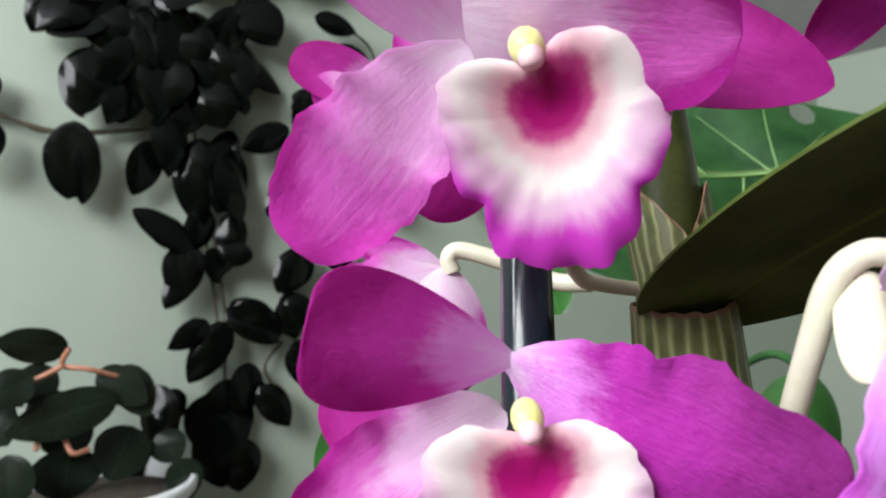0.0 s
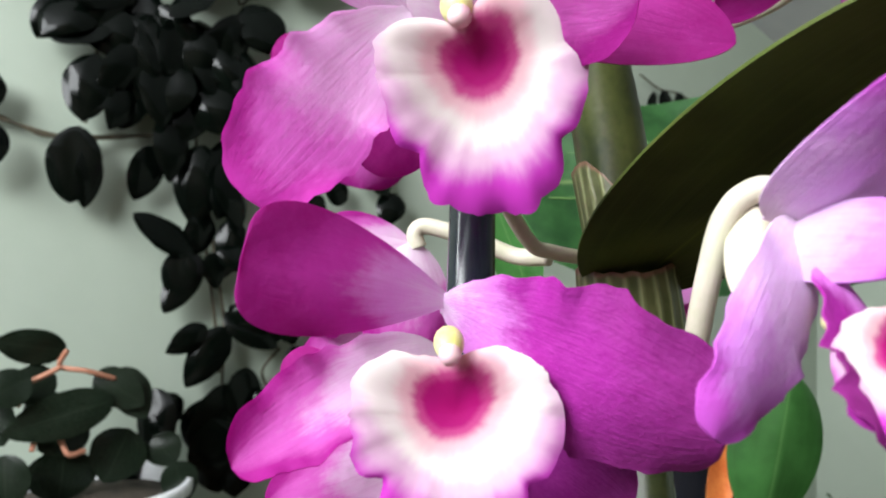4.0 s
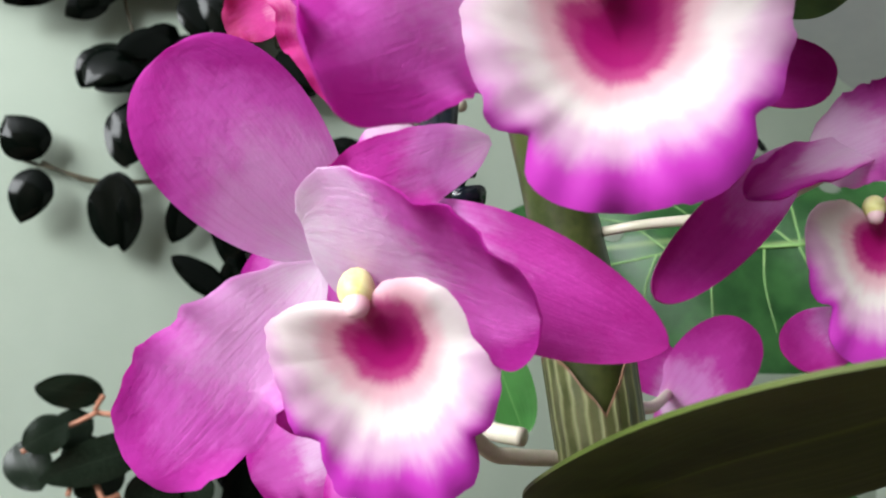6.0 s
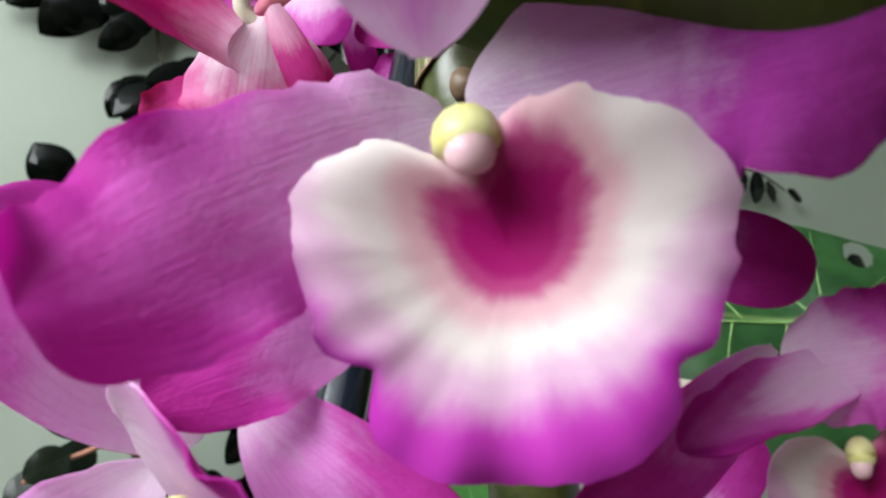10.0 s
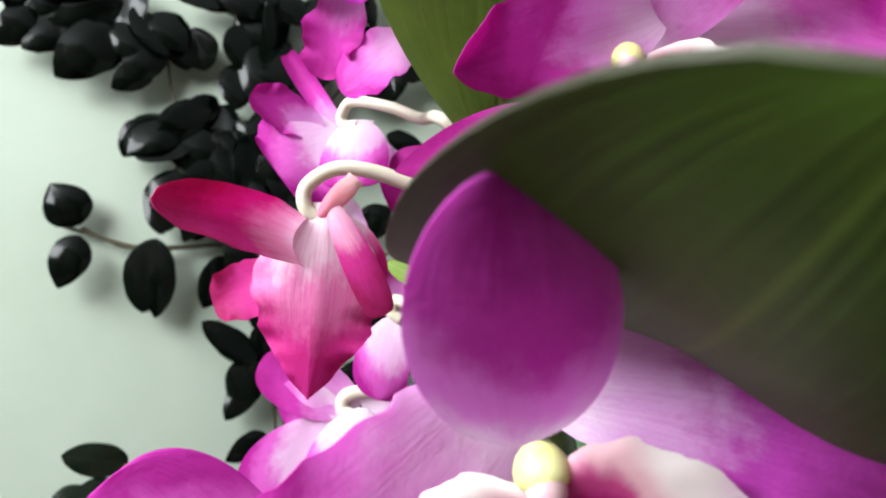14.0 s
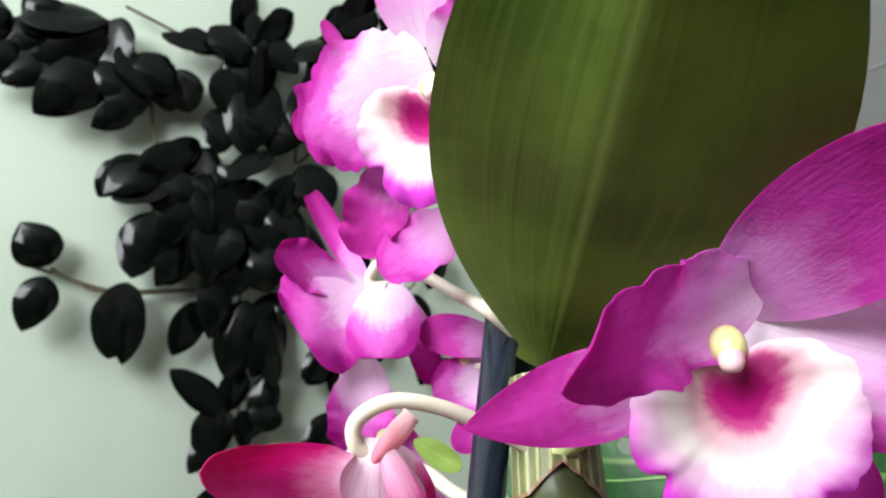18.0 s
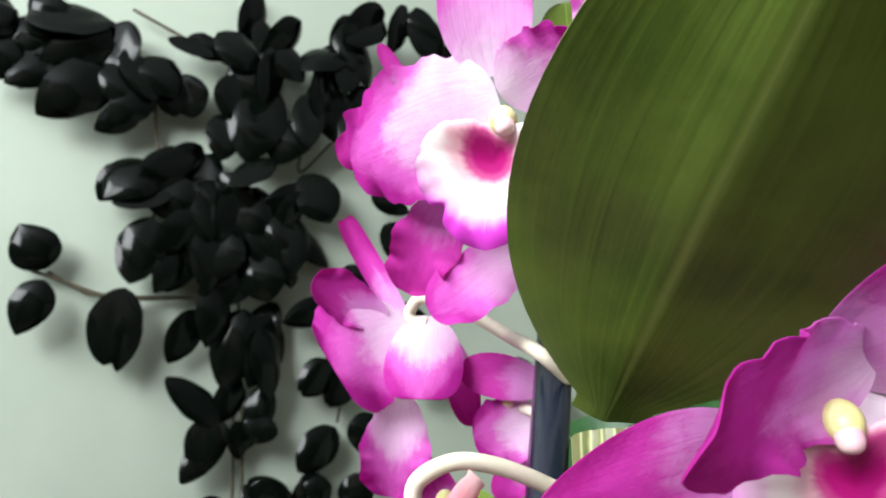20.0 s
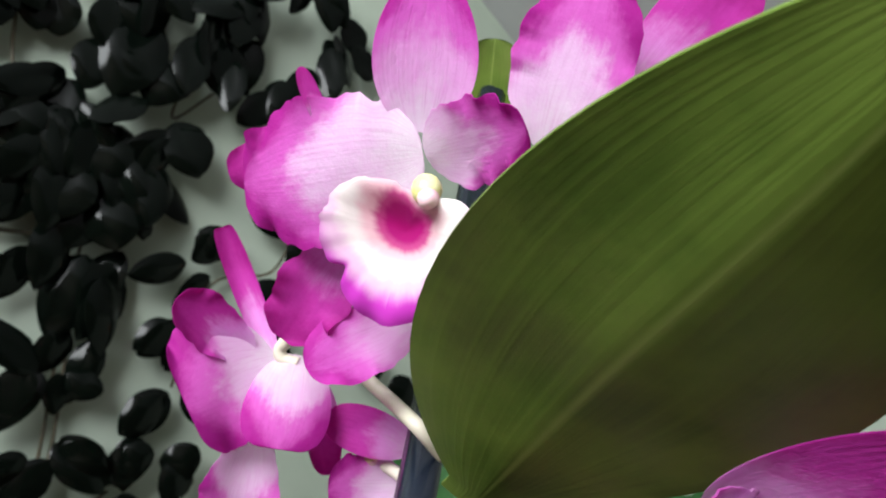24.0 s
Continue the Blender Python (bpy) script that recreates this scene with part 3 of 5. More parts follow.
# ---- plants on the wall ----
VINE_LEAVES = [
    (0.125, 0.335, 0.110, 0.225, 0.074),
    (0.107, 0.218, 0.100, 0.098, 0.078),
    (0.127, 0.189, 0.119, 0.091, 0.044),
    (0.222, 0.203, 0.191, 0.112, 0.059),
    (0.243, 0.257, 0.242, 0.143, 0.063),
    (0.298, 0.216, 0.287, 0.075, 0.083),
    (0.336, 0.215, 0.339, 0.092, 0.087),
    (0.286, 0.028, 0.191, 0.090, 0.054),
    (0.299, 0.028, 0.244, -0.069, 0.055),
    (0.356, 0.098, 0.344, -0.010, 0.052),
    (0.318, 0.034, 0.330, -0.029, 0.039),
    (0.352, -0.059, 0.443, -0.116, 0.058),
    (0.348, -0.093, 0.285, -0.192, 0.064),
    (0.314, -0.091, 0.249, -0.134, 0.044),
    (0.387, -0.163, 0.373, -0.253, 0.068),
    (0.403, -0.204, 0.458, -0.278, 0.058),
    (0.243, 0.342, 0.233, 0.254, 0.081),
    (0.297, 0.375, 0.316, 0.317, 0.067),
    (0.293, 0.316, 0.328, 0.232, 0.092),
    (0.187, 0.337, 0.186, 0.270, 0.051),
    (0.141, 0.401, 0.140, 0.335, 0.070),
    (0.194, 0.421, 0.181, 0.329, 0.084),
    (0.075, 0.409, 0.045, 0.344, 0.053),
    (0.465, -0.128, 0.497, -0.216, 0.063),
    (0.454, -0.041, 0.466, -0.127, 0.051),
    (0.607, 0.214, 0.652, 0.156, 0.056),
    (0.571, 0.146, 0.521, 0.174, 0.054),
    (0.348, -0.219, 0.299, -0.297, 0.096),
    (0.329, -0.245, 0.346, -0.370, 0.097),
    (0.368, -0.289, 0.375, -0.384, 0.077),
    (0.283, -0.212, 0.228, -0.242, 0.062),
    (0.113, 0.422, 0.051, 0.345, 0.079),
    (0.126, 0.333, 0.111, 0.224, 0.069),
    (-0.001, 0.229, -0.050, 0.286, 0.071),
    (-0.002, 0.210, -0.021, 0.126, 0.058),
    (0.067, 0.591, 0.122, 0.533, 0.073),
    (0.131, 0.588, 0.155, 0.515, 0.064),
    (0.080, 0.545, 0.037, 0.464, 0.063),
    (0.014, 0.548, -0.045, 0.462, 0.084),
    (0.203, 0.606, 0.218, 0.524, 0.068),
    (0.121, 0.648, 0.192, 0.633, 0.043),
    (0.135, 0.412, 0.159, 0.337, 0.073),
    (0.206, 0.415, 0.190, 0.285, 0.090),
    (0.281, 0.427, 0.268, 0.323, 0.088),
    (0.241, 0.341, 0.228, 0.251, 0.085),
    (0.313, 0.402, 0.362, 0.387, 0.079),
    (0.265, 0.612, 0.247, 0.460, 0.100),
    (0.320, 0.561, 0.304, 0.471, 0.091),
    (0.447, 0.250, 0.359, 0.202, 0.053),
    (0.493, 0.241, 0.447, 0.172, 0.052),
    (0.481, 0.154, 0.412, 0.085, 0.057),
    (0.516, 0.146, 0.466, 0.071, 0.063),
    (0.492, 0.036, 0.436, -0.044, 0.068),
    (0.536, 0.068, 0.558, -0.008, 0.070),
    (0.526, 0.414, 0.612, 0.350, 0.075),
    (0.353, 0.466, 0.419, 0.392, 0.088),
    (0.353, -0.069, 0.426, -0.095, 0.057),
    (0.488, 0.460, 0.570, 0.446, 0.043),
    (0.453, 0.280, 0.508, 0.322, 0.058),
    (0.651, 0.376, 0.630, 0.281, 0.062),
    (0.354, 0.301, 0.368, 0.263, 0.037),
    (0.523, -0.041, 0.561, -0.095, 0.067),
    (0.470, -0.044, 0.468, -0.108, 0.054),
    (0.904, 0.199, 0.848, 0.134, 0.079),
    (0.673, 0.168, 0.642, 0.100, 0.060),
    (0.358, 0.455, 0.416, 0.396, 0.087),
    (0.448, 0.250, 0.359, 0.203, 0.048),
    (0.345, -0.070, 0.435, -0.130, 0.061),
    (0.511, 0.325, 0.452, 0.257, 0.057),
    (0.273, 0.039, 0.258, -0.044, 0.056),
    (0.458, 0.149, 0.410, 0.092, 0.054),
    (0.495, 0.127, 0.467, 0.075, 0.053),
    (0.494, 0.030, 0.435, -0.041, 0.063),
    (0.469, -0.049, 0.450, -0.120, 0.062),
    (0.311, 0.099, 0.283, 0.025, 0.057),
    (0.619, 0.271, 0.597, 0.170, 0.081),
    (0.697, 0.725, 0.622, 0.760, 0.064),
    (0.612, 0.819, 0.641, 0.745, 0.063),
    (0.676, 0.797, 0.715, 0.790, 0.039),
    (0.575, 0.629, 0.677, 0.578, 0.074),
    (0.360, 0.046, 0.346, 0.001, 0.059),
    (0.553, -0.069, 0.528, -0.134, 0.064),
    (0.945, 0.158, 1.004, 0.095, 0.068),
    (1.433, 0.503, 1.400, 0.443, 0.033),
    (1.478, 0.518, 1.461, 0.443, 0.050),
    (1.540, 0.521, 1.515, 0.433, 0.061),
    (1.589, 0.506, 1.590, 0.446, 0.052),
    (1.648, 0.491, 1.689, 0.463, 0.039),
    (1.438, 0.467, 1.437, 0.435, 0.033),
    (0.473, -0.043, 0.450, -0.103, 0.057),
    (1.778, 0.326, 1.884, 0.269, 0.079),
    (1.904, 0.336, 1.993, 0.317, 0.055),
    (-0.037, 0.625, 0.036, 0.617, 0.039),
    (-0.072, 0.598, -0.121, 0.535, 0.063),
    (0.005, 0.543, -0.062, 0.448, 0.078),
    (-0.047, 0.541, -0.111, 0.484, 0.050),
    (0.016, 0.600, -0.076, 0.531, 0.059),
    (0.014, 0.560, 0.045, 0.497, 0.055),
    (0.073, 0.508, 0.017, 0.449, 0.049),
    (0.036, 0.569, 0.104, 0.539, 0.061),
    (0.101, 0.576, 0.127, 0.508, 0.056),
    (0.092, 0.634, 0.167, 0.625, 0.033),
    (-0.107, 0.623, -0.048, 0.605, 0.052),
    (-0.055, 0.635, -0.097, 0.569, 0.055),
    (-0.118, 0.601, -0.166, 0.547, 0.056),
    (-0.101, 0.551, -0.140, 0.484, 0.058),
    (0.165, 0.671, 0.245, 0.623, 0.073),
    (0.241, 0.687, 0.322, 0.626, 0.072),
    (0.240, 0.558, 0.284, 0.492, 0.070),
    (0.200, 0.630, 0.280, 0.559, 0.075),
    (0.204, 0.537, 0.212, 0.453, 0.062),
]
VINE_CLUMPS = [
    (0.297, 0.639, 0.127, 0.111, 7),
    (-0.038, 0.568, 0.109, 0.051, 6),
    (0.202, 0.382, 0.085, 0.037, 4),
    (0.301, 0.308, 0.077, 0.053, 4),
    (0.311, 0.156, 0.065, 0.047, 3),
    (0.495, 0.608, 0.075, 0.098, 4),
    (0.454, 0.770, 0.113, 0.076, 6),
    (0.252, 0.381, 0.151, 0.053, 6),
    (0.491, 0.692, 0.132, 0.073, 6),
    (0.322, 0.602, 0.130, 0.066, 6),
    (0.239, 0.284, 0.079, 0.043, 4),
    (0.300, -0.288, 0.098, 0.066, 4),
    (0.251, 0.323, 0.108, 0.094, 4),
    (0.281, 0.403, 0.119, 0.047, 4),
    (0.249, 0.374, 0.098, 0.104, 3),
]
VINE_STEMS = [
    [(1.396, 0.550), (1.477, 0.524), (1.558, 0.525), (1.667, 0.495)],
    [(-0.026, 0.224), (0.015, 0.216), (0.077, 0.204), (0.127, 0.205), (0.214, 0.222)],
    [(0.119, 0.229), (0.126, 0.332), (0.166, 0.421)],
    [(0.334, -0.015), (0.319, 0.082), (0.290, 0.206), (0.289, 0.351)],
    [(0.339, -0.024), (0.349, -0.093), (0.350, -0.219)],
    [(0.093, 0.540), (0.108, 0.475), (0.135, 0.418), (0.190, 0.403)],
    [(0.033, 0.672), (0.131, 0.650), (0.202, 0.629)],
    [(-0.000, 0.225), (0.043, 0.208), (0.083, 0.202), (0.233, 0.226)],
    [(0.511, 0.478), (0.620, 0.427), (0.617, 0.290), (0.509, 0.228), (0.498, 0.044)],
    [(0.405, 0.548), (0.353, 0.477), (0.356, 0.576)],
    [(0.125, 0.419), (0.184, 0.400), (0.267, 0.427)],
    [(0.312, 0.045), (0.333, -0.081), (0.344, -0.172)],
    [(0.451, -0.133), (0.420, -0.176), (0.451, -0.229)],
]



def leaf_frame(bx, bz, tx, tz, y0, y1):
    """A pose that lays a unit leaf (along +x, facing -y) from one place of the wall to another."""
    p, q = Vector((bx, y0, bz)), Vector((tx, y1, tz))
    t = (q - p).normalized()
    n = Vector((0, -1, 0))
    n = (n - t * n.dot(t)).normalized()
    s = n.cross(t)
    m = Matrix((t, s, n)).transposed().to_4x4()
    m.translation = p
    return m, (q - p).length


def unit_leaf(seed, mat, a, b, bow, cup):
    bm = blade((0, 0, 0), (1, 0, 0), (0, 0, 1), 1.0, bow=bow, cup=cup, fold=0.055, ruffle=0.02, waves=1.5, a=a, b=b, foot=0.05, thick=0.014, nu=12, nv=8, seed=seed)
    me = bpy.data.meshes.new("leaf")
    bm.to_mesh(me)
    bm.free()
    me.materials.append(mat)
    for poly in me.polygons:
        poly.use_smooth = True
    return me


rng = random.Random(5)
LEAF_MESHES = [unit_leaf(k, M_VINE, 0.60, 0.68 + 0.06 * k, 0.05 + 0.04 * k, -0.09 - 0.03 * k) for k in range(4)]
vine = thing("climbing_vine", "dark glossy climbing vine trailing over a pale green wall", "vine")


def wall_leaf(owner, meshes, bx, bz, tx, tz, w, y, roll, lift):
    m, length = leaf_frame(bx, bz, tx, tz, y, y - lift)
    ob = new("leaf", meshes[rng.randrange(len(meshes))])
    ob.parent = owner
    ob.matrix_world = m @ Matrix.Rotation(roll, 4, "X") @ Matrix.Diagonal((length, w, w, 1))
    return ob


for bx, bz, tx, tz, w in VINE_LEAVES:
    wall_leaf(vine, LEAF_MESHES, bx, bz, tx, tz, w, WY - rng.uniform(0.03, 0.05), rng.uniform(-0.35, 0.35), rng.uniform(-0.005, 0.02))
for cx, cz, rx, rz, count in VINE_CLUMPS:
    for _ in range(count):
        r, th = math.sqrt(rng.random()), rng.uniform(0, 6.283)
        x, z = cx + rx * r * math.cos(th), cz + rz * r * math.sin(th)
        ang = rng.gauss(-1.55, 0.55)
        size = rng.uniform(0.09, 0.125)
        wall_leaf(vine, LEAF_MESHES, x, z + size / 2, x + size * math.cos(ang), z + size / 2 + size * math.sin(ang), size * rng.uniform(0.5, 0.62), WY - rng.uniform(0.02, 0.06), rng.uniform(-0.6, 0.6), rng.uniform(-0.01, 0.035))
for line in VINE_STEMS:
    part("stem", tube([(x, WY - 0.022, z) for x, z in line], 0.0028, 6), M_VINESTEM, vine)

# ---- orchid ----
orchid = thing("orchid_plant", "flowering orchid with magenta and white blooms tied to a dark stake", "orchid")


class Petal:
    def __init__(self, kind, base, tip, nrm, width, mat=None, **shape):
        self.kind, self.args, self.shape = kind, (base, tip, nrm, width), shape
        self.mat = mat or (M_SEPAL if kind == "sepal" else M_PETAL)

    def build(self, owner, seed, column):
        part(self.kind, blade(*self.args, seed=seed, nu=44, nv=16, thick=0.0003, **self.shape), self.mat, owner)


class Lip:
    def __init__(self, *args, seed=0):
        self.args, self.seed = args, seed

    def build(self, owner, seed, column):
        part("lip", lip_shape(*self.args, seed=self.seed, column=column), M_LIP, owner, "ruffled white lip with a maroon throat")


class Stalk:
    def __init__(self, points, radius):
        self.points, self.radius = points, radius

    def build(self, owner, seed, column):
        part("flower_stalk", tube(self.points, self.radius, 12, 10), M_STALK, owner, "smooth cream flower stalk")


def flower(label, top, bottom, nrm, width, pieces):
    """One bloom: its column is the part, the petals, sepals, lip and stalk hang under it."""
    top, bottom, nrm = Vector(top), Vector(bottom), Vector(nrm)
    d = bottom - top
    width *= 1.1
    prof = lambda s: width / 2 * math.sqrt(max(0.02, 1 - (1.93 * s - 0.95) ** 2))
    col = part("flower", tube([top - nrm * width * 0.5, top + d * 0.28, top + d * 0.80], prof, 14), M_COLUMN, orchid, label)
    cap = lambda s: width * 0.36 * math.sqrt(max(0.02, 1 - (1.8 * s - 0.9) ** 2))
    part("anther_cap", tube([top + d * 0.30 + nrm * width * 0.05, top + d * 0.66 + nrm * width * 0.13, top + d * 1.0 - nrm * width * 0.06], cap, 12), M_ANTHER, col, "pale pink anther cap")
    for k, piece in enumerate(pieces):
        piece.build(col, len(label) * 7 + k, top)
    return col


def orchid_leaf(label, base, tip, nrm, width, mat=None, foot=0.2, back=None, **shape):
    """One leaf blade; back is the colour of the face turned away from nrm."""
    ob = part("leaf", blade(base, tip, nrm, width, thick=0.0006, nu=32, nv=16, foot=foot, **shape), mat or M_LEAF, orchid, label)
    if back:
        ob.data.materials.append(back)
        for poly in ob.data.polygons:
            poly.material_index = 1 if poly.normal.dot(Vector(nrm)) < 0 else 0
    return ob



STAKE = ((0.0105, -0.0087, -0.2500), (0.1381, 0.1733, 0.2441))
CANE = [(0.1189, 0.0856, -0.0218), (0.1234, 0.0945, 0.0248), (0.1047, 0.1002, 0.1032), (0.1212, 0.1232, 0.1173)]
SHEATH_BASE = ((0.1095, 0.0770, -0.0028), (0.1153, 0.0770, -0.0344))
CLIP = ((0.1013, 0.1260, 0.0558), (0.1076, 0.1133, 0.0560))
NODES = ((0.1234, 0.0945, 0.0248), (0.1047, 0.1002, 0.1032))
orchid_leaf('dark olive orchid leaf seen from its underside', (0.1147, 0.0836, -0.0098), (0.0912, -0.0001, 0.0288), (-0.299, -0.626, -0.72), 0.0417, bow=0.003, cup=0.007, fold=0.046, skew=-0.214, a=0.58, b=0.55, curl=0.003, foot=0.16, mat=M_UNDER_SHADED)
orchid_leaf('dark olive orchid leaf held nearly level, purplish brown above', (0.1190, 0.0656, 0.0925), (0.0501, -0.0158, 0.0901), (-0.237, 0.286, -0.928), 0.0590, bow=0.086, cup=0.013, fold=0.019, skew=-0.197, a=0.20, b=0.49, curl=-0.028, foot=0.02, mat=M_OLIVE_SHADED, back=M_UPPER)
orchid_leaf('broad olive green orchid leaf with a pale midrib', (0.1145, 0.1192, 0.1269), (0.0511, 0.0181, 0.1901), (-0.474, -0.437, -0.765), 0.0656, bow=0.003, cup=0.008, fold=-0.095, skew=0.087, a=0.82, b=0.92, curl=0.007, foot=0.26, mat=M_LEAF)
orchid_leaf('small green orchid leaf behind the stake', (0.1120, 0.1493, 0.0989), (0.1023, 0.1595, 0.1048), (-0.509, -0.849, 0.140), 0.0067, cup=0.1, a=0.5, b=0.6)
orchid_leaf('small rounded grey-green leaf behind the top flower', (0.1444, 0.1794, 0.2389), (0.1333, 0.1732, 0.2626), (-0.636, -0.746, -0.198), 0.0198, cup=0.1, a=0.5, b=0.4)
orchid_leaf('deep green leaf low behind the flowers', (0.1501, 0.1741, 0.0203), (0.1602, 0.1654, -0.0126), (-0.491, -0.868, -0.075), 0.0179, cup=0.1, a=0.5, b=0.5, mat=M_GLOSSY)
orchid_leaf('deep green leaf low behind the flowers', (0.1153, 0.2270, -0.0503), (0.1037, 0.2299, -0.0784), (-0.563, -0.826, -0.029), 0.0171, cup=0.1, a=0.5, b=0.5, mat=M_GLOSSY)
part('flower_bud', tube([(0.1003, 0.0986, 0.1094), (0.1023, 0.0935, 0.1128), (0.1052, 0.0877, 0.1177)], lambda s: 0.0030 - 0.0012 * s, 10), M_BUD, orchid, 'pale green bud at the base of a flower stalk')
flower('magenta and white orchid flower with a maroon throat, facing outward',
    (0.0550, 0.0609, 0.0332), (0.0544, 0.0582, 0.0282), (-0.503, -0.837, -0.214), 0.0045,
[
    Petal('sepal', (0.0587, 0.0768, 0.0370), (0.0318, 0.0752, 0.0635), (-0.302, -0.947, -0.107), 0.0250, bow=0.04, cup=-0.1, a=0.62, b=0.4, skew=-0.06, mat=M_LILAC),
    Petal('petal', (0.0549, 0.0738, 0.0354), (0.0331, 0.0858, 0.0042), (-0.248, -0.957, 0.153), 0.0211, bow=0.05, cup=0.04, ruffle=0.06, waves=3.2, a=0.62, b=0.4, skew=0.06, mat=M_LILAC),
    Petal('petal', (0.0512, 0.0699, 0.0390), (0.0666, 0.0363, 0.0291), (-0.812, -0.045, -0.583), 0.0274, bow=-0.02, cup=0.03, ruffle=0.028, waves=2.4, a=0.32, b=0.4, foot=0.35, mat=M_PALE),
    Petal('sepal', (0.0636, 0.0737, 0.0425), (0.0850, 0.0354, 0.0261), (-0.795, -0.606, 0.025), 0.0168, bow=0.05, cup=0.05, a=0.6, b=0.62, mat=M_SEPAL),
    Petal('sepal', (0.0652, 0.0773, 0.0296), (0.0526, 0.0830, 0.0106), (-0.278, -0.912, 0.300), 0.0154, bow=0.05, a=0.6, b=0.45, mat=M_SEPAL),
    Lip((0.0576, 0.0578, 0.0221), (-0.613, -0.735, -0.289), (-0.273, -0.140, 0.952), 0.0153, 0.0216, 0.0113, 0.0045, seed=1),
    Stalk([(0.0698, 0.0791, 0.0304), (0.0837, 0.0882, 0.0138), (0.0982, 0.0943, 0.0016), (0.1056, 0.0946, -0.0006), (0.1190, 0.0934, -0.0019)], 0.0017),
])

flower('magenta orchid flower with a white-edged maroon lip, low on the cane',
    (0.0525, 0.0567, -0.0152), (0.0508, 0.0531, -0.0189), (-0.622, -0.781, 0.060), 0.0038,
[
    Petal('sepal', (0.0610, 0.0677, -0.0112), (0.0269, 0.0666, -0.0056), (0.295, -0.951, -0.097), 0.0180, bow=0.03, cup=-0.06, a=0.95, b=0.28, mat=M_PETAL),
    Petal('petal', (0.0587, 0.0681, -0.0113), (0.0754, 0.0294, -0.0256), (-0.324, -0.849, -0.417), 0.0245, bow=0.06, cup=-0.08, ruffle=0.05, waves=3.3, a=0.62, b=0.36, mat=M_WINE_SHADED),
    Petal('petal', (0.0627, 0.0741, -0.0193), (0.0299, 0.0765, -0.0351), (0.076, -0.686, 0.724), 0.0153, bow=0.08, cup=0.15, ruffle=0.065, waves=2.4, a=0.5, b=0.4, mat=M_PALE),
    Petal('sepal', (0.0735, 0.0696, -0.0319), (0.0845, 0.0528, -0.0427), (-0.779, -0.573, 0.255), 0.0167, a=0.6, b=0.42, mat=M_WINE_SHADED),
    Petal('sepal', (0.0641, 0.0810, -0.0370), (0.0393, 0.0885, -0.0450), (-0.310, -0.853, 0.421), 0.0137, a=0.6, b=0.5, mat=M_PALE),
    Lip((0.0525, 0.0547, -0.0263), (-0.597, -0.802, 0.020), (-0.014, 0.035, 0.999), 0.0143, 0.0168, 0.0099, 0.0040, seed=2),
    Stalk([(0.0685, 0.0726, -0.0194), (0.0859, 0.0802, -0.0206), (0.1075, 0.0824, -0.0238), (0.1205, 0.0834, -0.0293)], 0.0016),
])

flower('pale lilac orchid flower seen from behind its spur',
    (0.0750, 0.0173, -0.0106), (0.0751, 0.0161, -0.0129), (-0.891, -0.440, 0.114), 0.0022,
[
    Petal('sepal', (0.0798, 0.0255, -0.0002), (0.0698, 0.0025, 0.0137), (-0.496, -0.855, -0.149), 0.0132, bow=0.08, cup=-0.1, a=0.4, b=0.5, foot=0.4, mat=M_SHELL),
    Petal('petal', (0.0798, 0.0231, -0.0000), (0.0590, 0.0201, -0.0224), (-0.282, -0.949, -0.140), 0.0121, bow=0.1, cup=-0.14, ruffle=0.05, waves=2.2, a=0.45, b=0.45, foot=0.4, mat=M_SHELL),
    Petal('petal', (0.0768, 0.0182, -0.0052), (0.0656, 0.0073, -0.0217), (-0.264, -0.955, -0.138), 0.0116, bow=0.08, cup=-0.12, ruffle=0.06, waves=3, a=0.5, b=0.4, mat=M_WINE_SHADED),
    Petal('sepal', (0.0781, 0.0255, -0.0024), (0.0713, 0.0049, -0.0034), (-0.507, -0.861, 0.053), 0.0100, bow=0.08, cup=-0.12, a=0.4, b=0.45, foot=0.4, mat=M_SHELL),
    Petal('spur', (0.0809, 0.0294, 0.0025), (0.0757, 0.0263, -0.0098), (-0.703, -0.695, 0.148), 0.0072, bow=0.1, cup=-0.34, a=0.36, b=0.4, foot=0.6, mat=M_STALK),
    Lip((0.0659, 0.0067, -0.0139), (-0.939, -0.340, 0.043), (0.020, -0.012, 1.000), 0.0054, 0.0068, 0.0046, 0.0016, seed=3),
    Stalk([(0.0825, 0.0404, -0.0198), (0.0786, 0.0350, -0.0072), (0.0785, 0.0323, 0.0012), (0.0804, 0.0296, 0.0045), (0.0826, 0.0270, 0.0040), (0.0828, 0.0253, -0.0000)], 0.0017),
])

